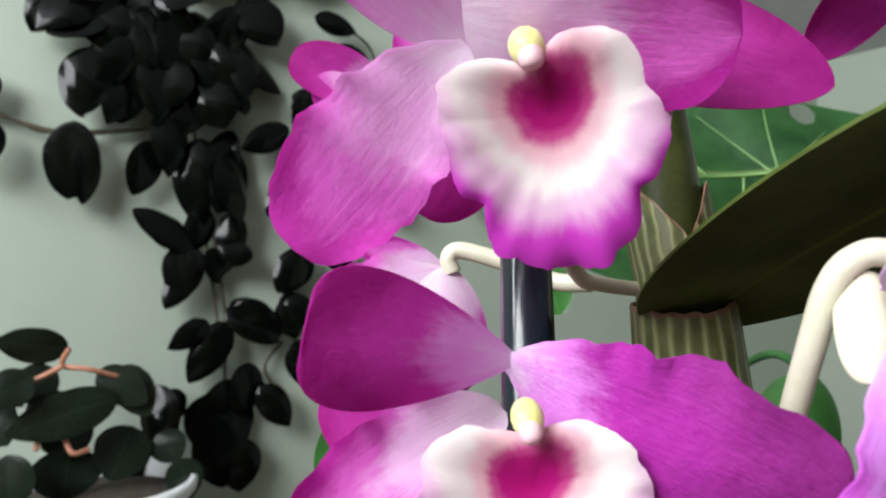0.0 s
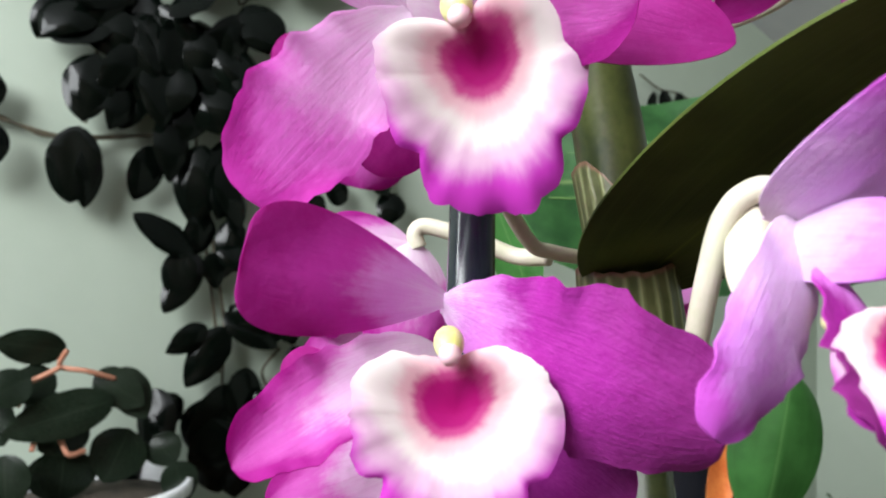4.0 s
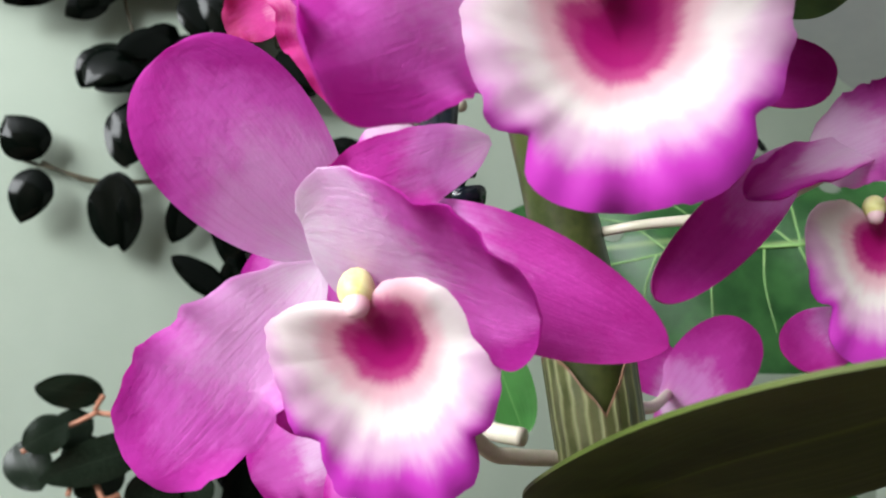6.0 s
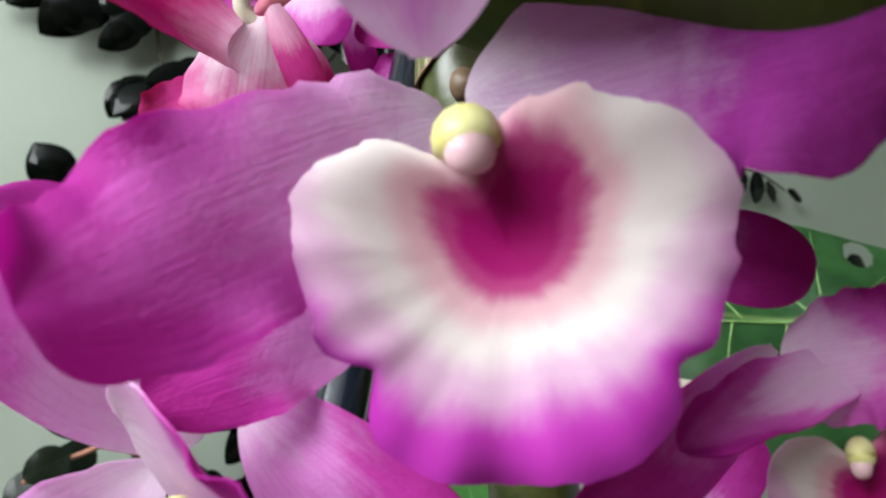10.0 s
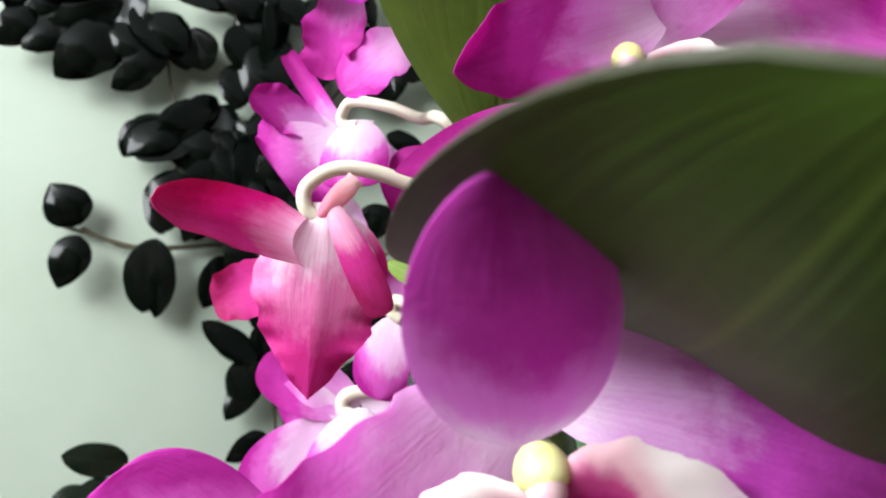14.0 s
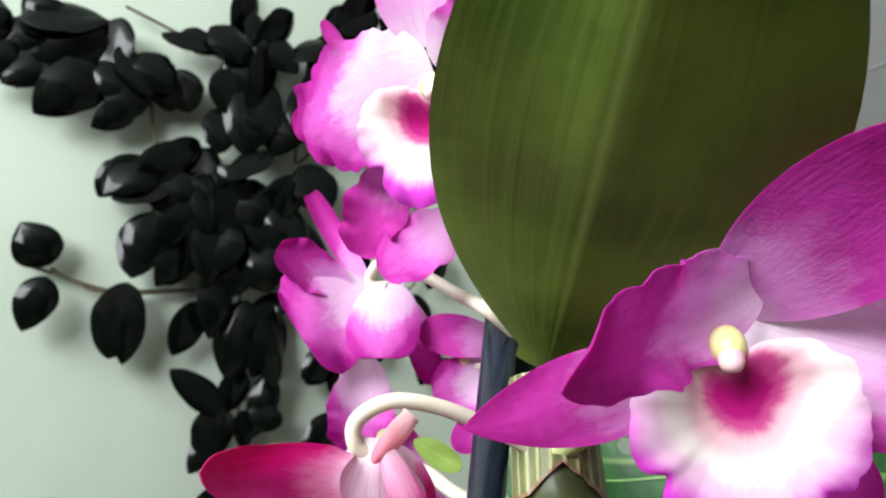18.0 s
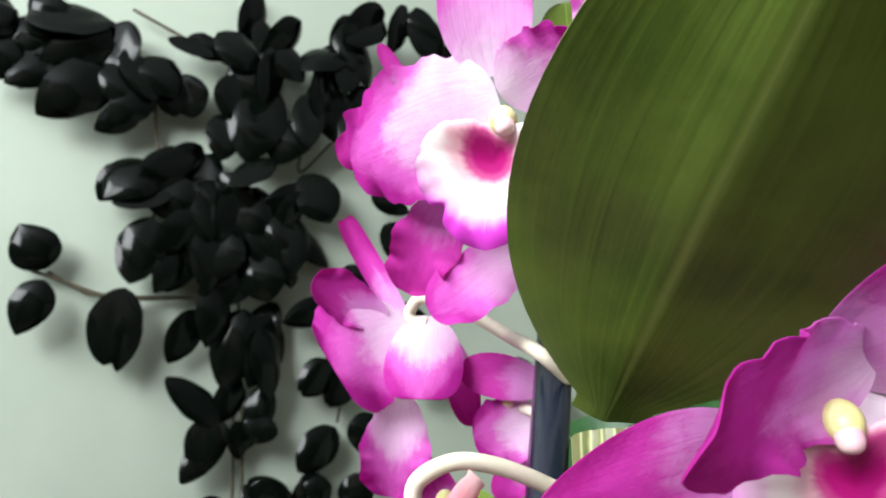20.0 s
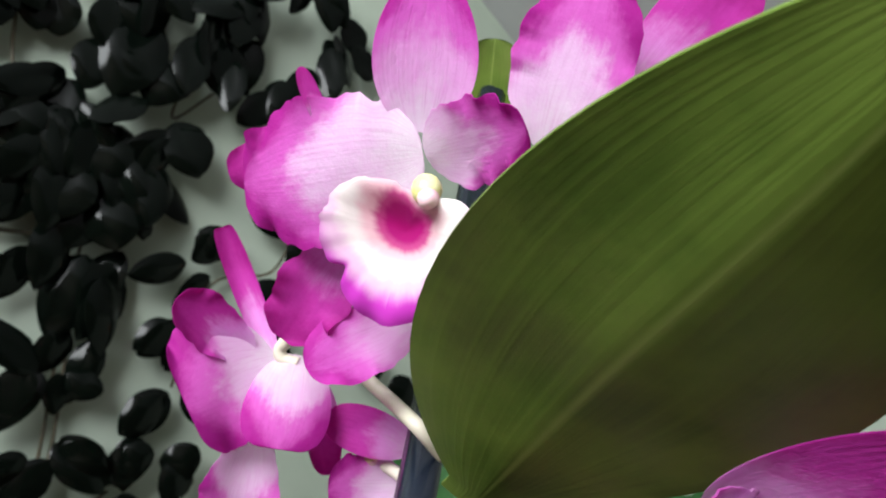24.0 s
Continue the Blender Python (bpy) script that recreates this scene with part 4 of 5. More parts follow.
flower('large lilac and white orchid flower with a maroon throat, shaded by a leaf',
    (0.0718, 0.0359, 0.0712), (0.0719, 0.0342, 0.0672), (-0.423, -0.905, -0.044), 0.0057,
[
    Petal('sepal', (0.0648, 0.0301, 0.0740), (0.0482, 0.0072, 0.0941), (-0.259, -0.648, -0.716), 0.0166, bow=0.06, cup=-0.04, a=0.62, b=0.56, mat=M_SHADED_SEPAL),
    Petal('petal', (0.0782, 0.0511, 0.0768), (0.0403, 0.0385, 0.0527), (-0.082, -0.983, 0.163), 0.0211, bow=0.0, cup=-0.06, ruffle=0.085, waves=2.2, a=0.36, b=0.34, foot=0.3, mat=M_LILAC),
    Petal('petal', (0.0795, 0.0503, 0.0788), (0.0841, 0.0019, 0.0758), (-0.736, -0.639, -0.223), 0.0225, bow=-0.13, cup=-0.02, ruffle=0.11, waves=2.0, a=0.42, b=0.36, mat=M_DEEP_SHADED),
    Petal('sepal', (0.1000, 0.0423, 0.0669), (0.1117, 0.0308, 0.0620), (-0.599, -0.800, 0.029), 0.0103, a=0.6, b=0.42, mat=M_SEPAL),
    Petal('sepal', (0.0730, 0.0572, 0.0536), (0.0514, 0.0662, 0.0434), (-0.270, -0.962, -0.040), 0.0117, bow=0.05, ruffle=0.04, waves=2, a=0.6, b=0.42, mat=M_SEPAL),
    Lip((0.0745, 0.0318, 0.0607), (-0.560, -0.824, -0.083), (-0.151, 0.000, 0.989), 0.0182, 0.0201, 0.0135, 0.0052, seed=4),
    Stalk([(0.0807, 0.0507, 0.0711), (0.0921, 0.0679, 0.0690), (0.1120, 0.0861, 0.0619), (0.1198, 0.0900, 0.0555)], 0.0014),
])

flower('wilting crimson-pink orchid flower, drooping and veined',
    (0.0705, 0.1114, 0.1106), (0.0695, 0.1105, 0.1068), (-0.291, -0.942, -0.168), 0.0034,
[
    Petal('sepal', (0.0648, 0.1139, 0.1012), (0.0339, 0.0999, 0.1046), (-0.088, -0.986, 0.139), 0.0121, bow=0.05, cup=0.3, a=0.25, b=0.34, foot=0.9, ruffle=0.035, waves=2, mat=M_DRY),
    Petal('sepal', (0.0652, 0.1195, 0.0958), (0.0503, 0.1297, 0.0887), (-0.607, -0.793, -0.052), 0.0122, bow=0.04, cup=0.1, a=0.4, b=0.3, foot=0.5, ruffle=0.05, waves=2, mat=M_DRY),
    Petal('lip', (0.0678, 0.1088, 0.1101), (0.0671, 0.1092, 0.0703), (-0.294, -0.953, 0.074), 0.0264, bow=0.06, cup=-0.04, fold=-0.16, ruffle=0.07, waves=2.4, a=0.75, b=1.0, foot=0.3, mat=M_DRYLIP),
    Petal('sepal', (0.0668, 0.1048, 0.1098), (0.0781, 0.0992, 0.0876), (-0.331, -0.943, 0.040), 0.0070, bow=0.08, cup=-0.12, a=0.5, b=0.22, foot=0.5, mat=M_DRY),
    Petal('petal', (0.0735, 0.1140, 0.1086), (0.0810, 0.1127, 0.0933), (-0.293, -0.953, -0.078), 0.0098, bow=0.05, a=0.6, b=0.4, mat=M_DRYLIP),
    Petal('petal', (0.0720, 0.1041, 0.1152), (0.0650, 0.1045, 0.1062), (-0.234, -0.964, 0.122), 0.0043, bow=0.06, cup=-0.2, a=0.3, b=0.5, foot=0.9, mat=M_SPUR),
    Stalk([(0.0673, 0.1105, 0.1065), (0.0639, 0.1109, 0.1089), (0.0637, 0.1103, 0.1133), (0.0688, 0.1072, 0.1172), (0.0775, 0.1047, 0.1170), (0.0887, 0.1028, 0.1139), (0.0977, 0.1009, 0.1105), (0.1022, 0.0999, 0.1094)], 0.0016),
])

flower('magenta orchid flower hanging from an arched cream stalk, seen from behind',
    (0.0976, 0.1745, 0.1446), (0.0981, 0.1765, 0.1399), (-0.520, -0.854, 0.027), 0.0043,
[
    Petal('sepal', (0.0930, 0.1776, 0.1436), (0.0771, 0.2011, 0.1770), (-0.618, -0.746, 0.247), 0.0074, bow=-0.1, cup=0.3, a=0.35, b=0.2, mat=M_SEPAL),
    Petal('petal', (0.0867, 0.1789, 0.1445), (0.0627, 0.1796, 0.1537), (-0.006, -1.000, 0.030), 0.0135, bow=-0.04, cup=0.2, ruffle=0.07, waves=2, a=0.6, b=0.35, mat=M_PETAL),
    Petal('petal', (0.0919, 0.1766, 0.1457), (0.0726, 0.1780, 0.1299), (-0.299, -0.940, 0.164), 0.0331, bow=0.06, cup=-0.06, ruffle=0.05, waves=2, a=0.4, b=0.22, skew=0.08, mat=M_PALE),
    Petal('sepal', (0.0922, 0.1674, 0.1481), (0.0895, 0.1600, 0.1259), (-0.569, -0.708, 0.418), 0.0212, bow=0.07, cup=-0.12, a=0.42, b=0.26, foot=0.5, mat=M_PALE),
    Petal('sepal', (0.1028, 0.1714, 0.1441), (0.1119, 0.1692, 0.1200), (-0.496, -0.862, -0.102), 0.0091, bow=0.1, cup=0.1, a=0.6, b=0.45, mat=M_SEPAL),
    Petal('lip', (0.0945, 0.1807, 0.1267), (0.0960, 0.1819, 0.0978), (-0.446, -0.880, -0.163), 0.0193, ruffle=0.07, waves=2, cup=0.2, a=0.5, b=0.35, bow=0.05, mat=M_PALE),
    Stalk([(0.0924, 0.1669, 0.1459), (0.0892, 0.1695, 0.1463), (0.0882, 0.1697, 0.1491), (0.0899, 0.1654, 0.1527), (0.0971, 0.1545, 0.1496), (0.1029, 0.1437, 0.1443), (0.1012, 0.1283, 0.1401), (0.1096, 0.1262, 0.1349)], 0.0017),
])

flower('magenta and white orchid flower with a maroon throat, brightly lit',
    (0.0693, 0.1058, 0.1818), (0.0689, 0.1021, 0.1770), (-0.690, -0.668, -0.281), 0.0049,
[
    Petal('sepal', (0.0716, 0.1141, 0.1935), (0.0602, 0.1095, 0.2223), (-0.625, -0.673, -0.395), 0.0196, bow=0.03, cup=0.05, a=0.55, b=0.75, mat=M_LILAC),
    Petal('petal', (0.0720, 0.1123, 0.1889), (0.0572, 0.1500, 0.1793), (-0.770, -0.546, -0.331), 0.0293, bow=0.06, cup=-0.05, ruffle=0.06, waves=3.2, a=0.4, b=0.36, mat=M_PALE),
    Petal('petal', (0.0722, 0.1121, 0.1895), (0.0767, 0.0922, 0.1940), (-0.584, -0.543, -0.604), 0.0166, bow=0.05, ruffle=0.06, waves=3, a=0.45, b=0.4, mat=M_PALE),
    Petal('sepal', (0.0681, 0.1428, 0.1919), (0.0587, 0.1637, 0.1835), (-0.729, -0.595, -0.338), 0.0119, ruffle=0.07, waves=2, a=0.6, b=0.4, mat=M_SEPAL),
    Petal('sepal', (0.0774, 0.1336, 0.1770), (0.0748, 0.1470, 0.1505), (-0.636, -0.770, -0.060), 0.0162, a=0.6, b=0.4, cup=0.1, ruffle=0.08, waves=2, mat=M_SEPAL),
    Petal('sepal', (0.0963, 0.1293, 0.1628), (0.0785, 0.1410, 0.1460), (-0.763, -0.632, -0.137), 0.0155, a=0.6, b=0.45, bow=0.1, ruffle=0.05, waves=2, mat=M_LILAC),
    Petal('petal', (0.0605, 0.1308, 0.1918), (0.0528, 0.1323, 0.2008), (-0.562, -0.809, -0.172), 0.0037, bow=0.05, a=0.4, b=0.4, mat=M_SEPAL),
    Lip((0.0675, 0.1087, 0.1718), (-0.846, -0.395, -0.359), (-0.317, -0.152, 0.936), 0.0151, 0.0161, 0.0093, 0.0046, seed=5),
    Stalk([(0.0816, 0.1201, 0.1845), (0.0949, 0.1262, 0.1793), (0.1046, 0.1310, 0.1702), (0.1122, 0.1345, 0.1582)], 0.0015),
])

flower('magenta and white orchid flower with a ruffled lip and maroon throat',
    (0.1027, 0.0593, 0.1335), (0.1012, 0.0566, 0.1276), (-0.706, -0.696, -0.129), 0.0051,
[
    Petal('sepal', (0.1123, 0.0679, 0.1398), (0.0998, 0.0230, 0.1569), (-0.729, -0.341, -0.593), 0.0225, bow=0.04, cup=0.06, a=0.6, b=0.42, mat=M_SEPAL),
    Petal('petal', (0.1107, 0.0590, 0.1427), (0.0701, 0.0589, 0.1222), (-0.025, -0.978, -0.206), 0.0186, bow=-0.04, cup=0.12, ruffle=0.08, waves=2.6, a=0.55, b=0.7, skew=0.1, mat=M_PETAL),
    Petal('petal', (0.1130, 0.0655, 0.1377), (0.1332, 0.0303, 0.1279), (-0.814, -0.574, -0.091), 0.0300, bow=0.04, cup=-0.04, ruffle=0.055, waves=3.3, a=0.42, b=0.4, mat=M_PALE),
    Petal('sepal', (0.1163, 0.0818, 0.1277), (0.0747, 0.0902, 0.1143), (-0.065, -0.986, 0.152), 0.0169, bow=0.06, a=0.6, b=0.85, mat=M_SEPAL),
    Petal('sepal', (0.1378, 0.0752, 0.1224), (0.1512, 0.0668, 0.1012), (-0.738, -0.675, -0.020), 0.0198, a=0.6, b=0.42, mat=M_SEPAL),
    Lip((0.1038, 0.0562, 0.1218), (-0.671, -0.709, -0.217), (-0.178, -0.134, 0.975), 0.0171, 0.0233, 0.0119, 0.0050, seed=6),
    Stalk([(0.1222, 0.0800, 0.1318), (0.1152, 0.0886, 0.1188), (0.1102, 0.0945, 0.1147), (0.1065, 0.0996, 0.1110)], 0.0017),
])

flower('pink and white orchid flower half hidden behind a leaf',
    (0.1097, 0.1010, 0.2115), (0.1124, 0.1018, 0.2101), (-0.717, -0.565, -0.407), 0.0039,
[
    Petal('petal', (0.1067, 0.1158, 0.2057), (0.1014, 0.1050, 0.2435), (-0.727, -0.586, -0.358), 0.0271, bow=0.06, ruffle=0.03, waves=3, a=0.5, b=0.42, mat=M_PALE),
    Petal('sepal', (0.1223, 0.1087, 0.2228), (0.1317, 0.0870, 0.2598), (-0.690, -0.683, -0.238), 0.0219, bow=0.06, a=0.6, b=0.5, mat=M_SEPAL),
    Petal('petal', (0.1204, 0.1122, 0.2158), (0.1020, 0.1253, 0.2102), (-0.481, -0.827, -0.292), 0.0066, a=0.6, b=0.5, mat=M_PALE),
    Lip((0.1156, 0.0943, 0.2082), (-0.752, -0.533, -0.388), (-0.424, -0.052, 0.904), 0.0131, 0.0167, 0.0096, 0.0051, seed=7),
    Stalk([(0.1215, 0.1057, 0.2118), (0.1346, 0.1082, 0.2003), (0.1412, 0.1199, 0.1755)], 0.0016),
])

flower('lilac orchid flower turned away with a white throat',
    (0.1142, 0.0274, 0.0457), (0.1138, 0.0268, 0.0426), (-0.860, -0.491, -0.140), 0.0025,
[
    Petal('sepal', (0.1140, 0.0372, 0.0546), (0.0885, 0.0409, 0.0318), (-0.237, -0.902, 0.362), 0.0092, bow=0.05, cup=0.1, a=0.6, b=0.45, mat=M_SEPAL),
    Petal('petal', (0.1188, 0.0287, 0.0546), (0.0945, 0.0318, 0.0445), (-0.455, -0.554, 0.698), 0.0081, bow=0.03, cup=0.1, ruffle=0.04, waves=2, a=0.5, b=0.45, mat=M_PALE),
    Petal('petal', (0.1132, 0.0355, 0.0522), (0.1139, 0.0175, 0.0563), (-0.864, -0.495, 0.092), 0.0134, bow=0.08, ruffle=0.06, waves=3, a=0.5, b=0.45, mat=M_PALE),
    Petal('sepal', (0.1220, 0.0347, 0.0307), (0.1116, 0.0377, 0.0237), (-0.557, -0.711, 0.429), 0.0093, a=0.6, b=0.45, mat=M_SEPAL),
    Lip((0.1155, 0.0261, 0.0394), (-0.654, -0.751, -0.090), (-0.069, -0.058, 0.996), 0.0100, 0.0166, 0.0089, 0.0032, seed=8),
    Stalk([(0.1149, 0.0335, 0.0509), (0.1209, 0.0417, 0.0502), (0.1268, 0.0546, 0.0483), (0.1288, 0.0685, 0.0481), (0.1283, 0.0814, 0.0481), (0.1246, 0.0906, 0.0469)], 0.0011),
])

flower('pale pink orchid flower with striped petals, behind the front flowers',
    (0.0976, 0.1444, 0.0000), (0.0973, 0.1449, -0.0034), (-0.462, -0.887, 0.018), 0.0047,
[
    Petal('sepal', (0.0974, 0.1409, 0.0002), (0.0769, 0.1519, 0.0083), (-0.462, -0.887, 0.018), 0.0101, bow=0.06, a=0.6, b=0.5, mat=M_PALE),
    Petal('petal', (0.0984, 0.1403, 0.0011), (0.0678, 0.1547, -0.0157), (-0.435, -0.900, 0.029), 0.0265, bow=0.1, cup=-0.1, ruffle=0.05, waves=3, a=0.5, b=0.35, mat=M_PALE),
    Petal('sepal', (0.0955, 0.1384, 0.0027), (0.0916, 0.1363, -0.0300), (-0.453, -0.887, 0.089), 0.0238, bow=0.12, cup=-0.15, a=0.6, b=0.4, mat=M_PALE),
    Petal('petal', (0.0962, 0.1477, -0.0158), (0.0755, 0.1567, -0.0419), (-0.489, -0.872, 0.037), 0.0248, bow=0.08, a=0.6, b=0.4, mat=M_PALE),
    Stalk([(0.0966, 0.1378, 0.0012), (0.0956, 0.1382, 0.0049), (0.0984, 0.1362, 0.0069), (0.1085, 0.1279, 0.0034), (0.1164, 0.1209, -0.0005), (0.1200, 0.1116, -0.0008)], 0.0023),
])

flower('pink and white orchid flower hanging behind the stake',
    (0.1119, 0.1992, 0.0552), (0.1122, 0.1997, 0.0516), (-0.352, -0.930, 0.109), 0.0059,
[
    Petal('sepal', (0.1114, 0.1988, 0.0590), (0.0790, 0.2102, 0.0720), (-0.313, -0.946, 0.082), 0.0203, bow=0.05, cup=0.1, a=0.5, b=0.4, mat=M_SEPAL),
    Petal('petal', (0.1037, 0.2000, 0.0623), (0.0900, 0.2058, 0.0508), (-0.385, -0.923, 0.005), 0.0277, bow=0.1, a=0.6, b=0.4, mat=M_LILAC),
    Petal('sepal', (0.1097, 0.1892, 0.0600), (0.1057, 0.1920, 0.0234), (-0.374, -0.927, -0.026), 0.0311, bow=0.12, cup=-0.15, a=0.6, b=0.4, mat=M_PALE),
    Petal('petal', (0.1138, 0.1967, 0.0574), (0.1272, 0.1874, 0.0829), (-0.303, -0.952, 0.042), 0.0210, a=0.6, b=0.5, mat=M_PALE),
    Petal('petal', (0.1057, 0.1979, 0.0553), (0.0809, 0.2140, 0.0247), (-0.496, -0.865, -0.076), 0.0275, bow=0.1, a=0.6, b=0.4, mat=M_PALE),
    Stalk([(0.1104, 0.1953, 0.0557), (0.1062, 0.1993, 0.0586), (0.1069, 0.1981, 0.0635), (0.1169, 0.1936, 0.0656), (0.1275, 0.1812, 0.0652)], 0.0024),
])

flower('pink and white orchid flower on a short cream stalk behind the stake',
    (0.1142, 0.1784, 0.0888), (0.1141, 0.1791, 0.0852), (-0.379, -0.919, 0.106), 0.0043,
[
    Petal('sepal', (0.1167, 0.1778, 0.0907), (0.0997, 0.1830, 0.1083), (-0.341, -0.937, 0.079), 0.0145, bow=0.06, cup=0.1, a=0.6, b=0.45, mat=M_SEPAL),
    Petal('petal', (0.1146, 0.1754, 0.0909), (0.1103, 0.1793, 0.0637), (-0.412, -0.911, 0.002), 0.0213, bow=0.1, cup=-0.1, a=0.6, b=0.4, mat=M_PALE),
    Petal('sepal', (0.1198, 0.1799, 0.0887), (0.1283, 0.1788, 0.0684), (-0.412, -0.911, 0.002), 0.0129, bow=0.08, a=0.6, b=0.4, mat=M_SEPAL),
    Stalk([(0.1145, 0.1747, 0.0892), (0.1117, 0.1758, 0.0913), (0.1121, 0.1749, 0.0949), (0.1153, 0.1710, 0.0939), (0.1189, 0.1638, 0.0905), (0.1224, 0.1483, 0.0882)], 0.0020),
])

flower('magenta orchid flower mostly hidden behind the stake',
    (0.1140, 0.1564, 0.1286), (0.1151, 0.1559, 0.1267), (-0.619, -0.779, 0.098), 0.0038,
[
    Petal('petal', (0.1201, 0.1471, 0.1332), (0.1020, 0.1625, 0.1350), (-0.648, -0.759, 0.062), 0.0120, bow=0.05, a=0.5, b=0.4, mat=M_SEPAL),
    Petal('petal', (0.1231, 0.1482, 0.1237), (0.1075, 0.1610, 0.1178), (-0.740, -0.664, -0.113), 0.0179, ruffle=0.05, waves=2, a=0.6, b=0.4, mat=M_PALE),
    Petal('sepal', (0.1231, 0.1515, 0.1147), (0.1152, 0.1592, 0.1028), (-0.619, -0.776, -0.119), 0.0100, a=0.6, b=0.5, mat=M_SEPAL),
    Stalk([(0.1166, 0.1569, 0.1274), (0.1187, 0.1469, 0.1254), (0.1196, 0.1378, 0.1208)], 0.0015),
])

flower('small bright magenta orchid flower low behind the cane',
    (0.2437, 0.1805, 0.0006), (0.2449, 0.1801, -0.0028), (-0.720, -0.673, 0.170), 0.0060,
[
    Petal('petal', (0.2424, 0.1801, -0.0139), (0.2654, 0.1591, 0.0257), (-0.730, -0.664, 0.162), 0.0308, bow=0.08, a=0.5, b=0.42, mat=M_SEPAL),
    Petal('sepal', (0.2495, 0.1763, -0.0023), (0.2287, 0.1856, 0.0121), (-0.463, -0.881, -0.094), 0.0219, a=0.6, b=0.4, mat=M_SEPAL),
    Petal('sepal', (0.2440, 0.1781, -0.0012), (0.2525, 0.1767, -0.0278), (-0.664, -0.731, -0.160), 0.0230, a=0.6, b=0.45, mat=M_SEPAL),
    Stalk([(0.2440, 0.1807, -0.0040), (0.1966, 0.1439, -0.0019), (0.1454, 0.1030, 0.0064)], 0.0019),
])

flower('bright pink orchid flower at the bottom of the spray',
    (0.0731, 0.1168, -0.0517), (0.0733, 0.1169, -0.0542), (-0.485, -0.837, 0.254), 0.0035,
[
    Petal('petal', (0.0719, 0.1148, -0.0522), (0.0553, 0.1204, -0.0580), (-0.431, -0.862, 0.266), 0.0177, bow=0.08, a=0.5, b=0.38, ruffle=0.05, waves=2, mat=M_PALE),
    Petal('petal', (0.0719, 0.1148, -0.0523), (0.0654, 0.1140, -0.0688), (-0.507, -0.837, 0.204), 0.0204, bow=0.1, a=0.5, b=0.38, ruffle=0.05, waves=2, mat=M_PALE),
    Petal('sepal', (0.0706, 0.1154, -0.0438), (0.0564, 0.1243, -0.0242), (-0.416, -0.904, 0.097), 0.0134, bow=0.06, a=0.5, b=0.4, mat=M_SEPAL),
    Stalk([(0.0745, 0.1189, -0.0523), (0.0871, 0.1221, -0.0584), (0.1034, 0.1231, -0.0679)], 0.0019),
])

# cane and stake
c0, c1 = Vector(CANE[0]), Vector(CANE[-1])
part("cane", tube(CANE, lambda s: 0.0080 + 0.0005 * math.cos(s * 19), 20, 16), M_CANE, orchid, "dark green jointed orchid cane")
s0, s1 = Vector(STAKE[0]), Vector(STAKE[1])


def square_bar(p, q, half, facing):
    t = (q - p).normalized()
    n = (facing - t * facing.dot(t)).normalized()
    s = t.cross(n)
    bm = bmesh.new()
    ring = [(-1, -0.55), (-0.55, -1), (0.55, -1), (1, -0.55), (1, 0.55), (0.55, 1), (-0.55, 1), (-1, 0.55)]
    ends = [[bm.verts.new(o + s * half * x + n * half * y) for x, y in ring] for o in (p, q)]
    for k in range(8):
        bm.faces.new((ends[0][k], ends[0][(k + 1) % 8], ends[1][(k + 1) % 8], ends[1][k]))
    bm.faces.new(ends[0][::-1])
    bm.faces.new(ends[1])
    return bm


stake = thing("plant_stake", "dark blue-black plastic stake standing behind the orchid", "plant stake")
part("pole", square_bar(s0, s1, 0.0042, Vector((-0.5, -0.85, 0.1))), M_STAKE, stake)

s_a, s_b = Vector(SHEATH_BASE[0]), Vector(SHEATH_BASE[1])


def sheath(axis0, axis1, r0, r1, notch, facing, name="sheath"):
    """A papery leaf sheath wrapped round the cane, its upper edge cut to a V on the side that faces."""
    t = (axis1 - axis0).normalized()
    n = (facing - t * facing.dot(t)).normalized()
    s = t.cross(n)
    rnd = random.Random(3)
    grid, uvs = [], []
    for i in range(11):
        row, uvr = [], []
        for j in range(33):
            th = -math.pi + 2 * math.pi * j / 32
            cut = 1 - notch * max(0.0, 1 - abs(th) / 0.9) - 0.03 * rnd.random()
            k = i / 10 * cut
            r = r0 + (r1 - r0) * k + 0.0002 * math.cos(14 * th)
            d = n * math.cos(th) + s * math.sin(th)
            row.append((axis0.lerp(axis1, k) + d * r, d))
            uvr.append((j / 32, i / 10))
        grid.append(row)
        uvs.append(uvr)
    return skin(bmesh.new(), grid, 0.0004, uvs)


def sheath_material():
    m, nt, p = material("ribbed_sheath")
    u, v = uv_of(nt)
    stripe = math_(nt, "POWER", math_(nt, "ABSOLUTE", math_(nt, "SINE", math_(nt, "ADD", math_(nt, "MULTIPLY", u, 66.0), math_(nt, "MULTIPLY", noise_tex(nt, 200, 2), 1.2)))), 6.0)
    col = ramp(nt, noise_tex(nt, 160, 4), [(0.3, (0.07, 0.085, 0.022)), (0.7, (0.15, 0.155, 0.060))])
    col = mix(nt, math_(nt, "MULTIPLY", stripe, 0.8), col, (0.36, 0.38, 0.18))
    edge = ramp(nt, v, [(0.955, (0, 0, 0)), (0.985, (1, 1, 1))])
    col = mix(nt, edge, col, (0.24, 0.13, 0.08))
    nt.links.new(col, p.inputs["Base Color"])
    p.inputs["Roughness"].default_value = 0.42
    bump(nt, p, stripe, 0.5, 0.0006)
    translucent(nt, p, col, 0.2)
    return m


M_RIBBED = sheath_material()
face = Vector((-0.5, -0.85, 0.05))
cdir = (c1 - c0).normalized()
n_a, n_b = Vector(NODES[0]), Vector(NODES[1])
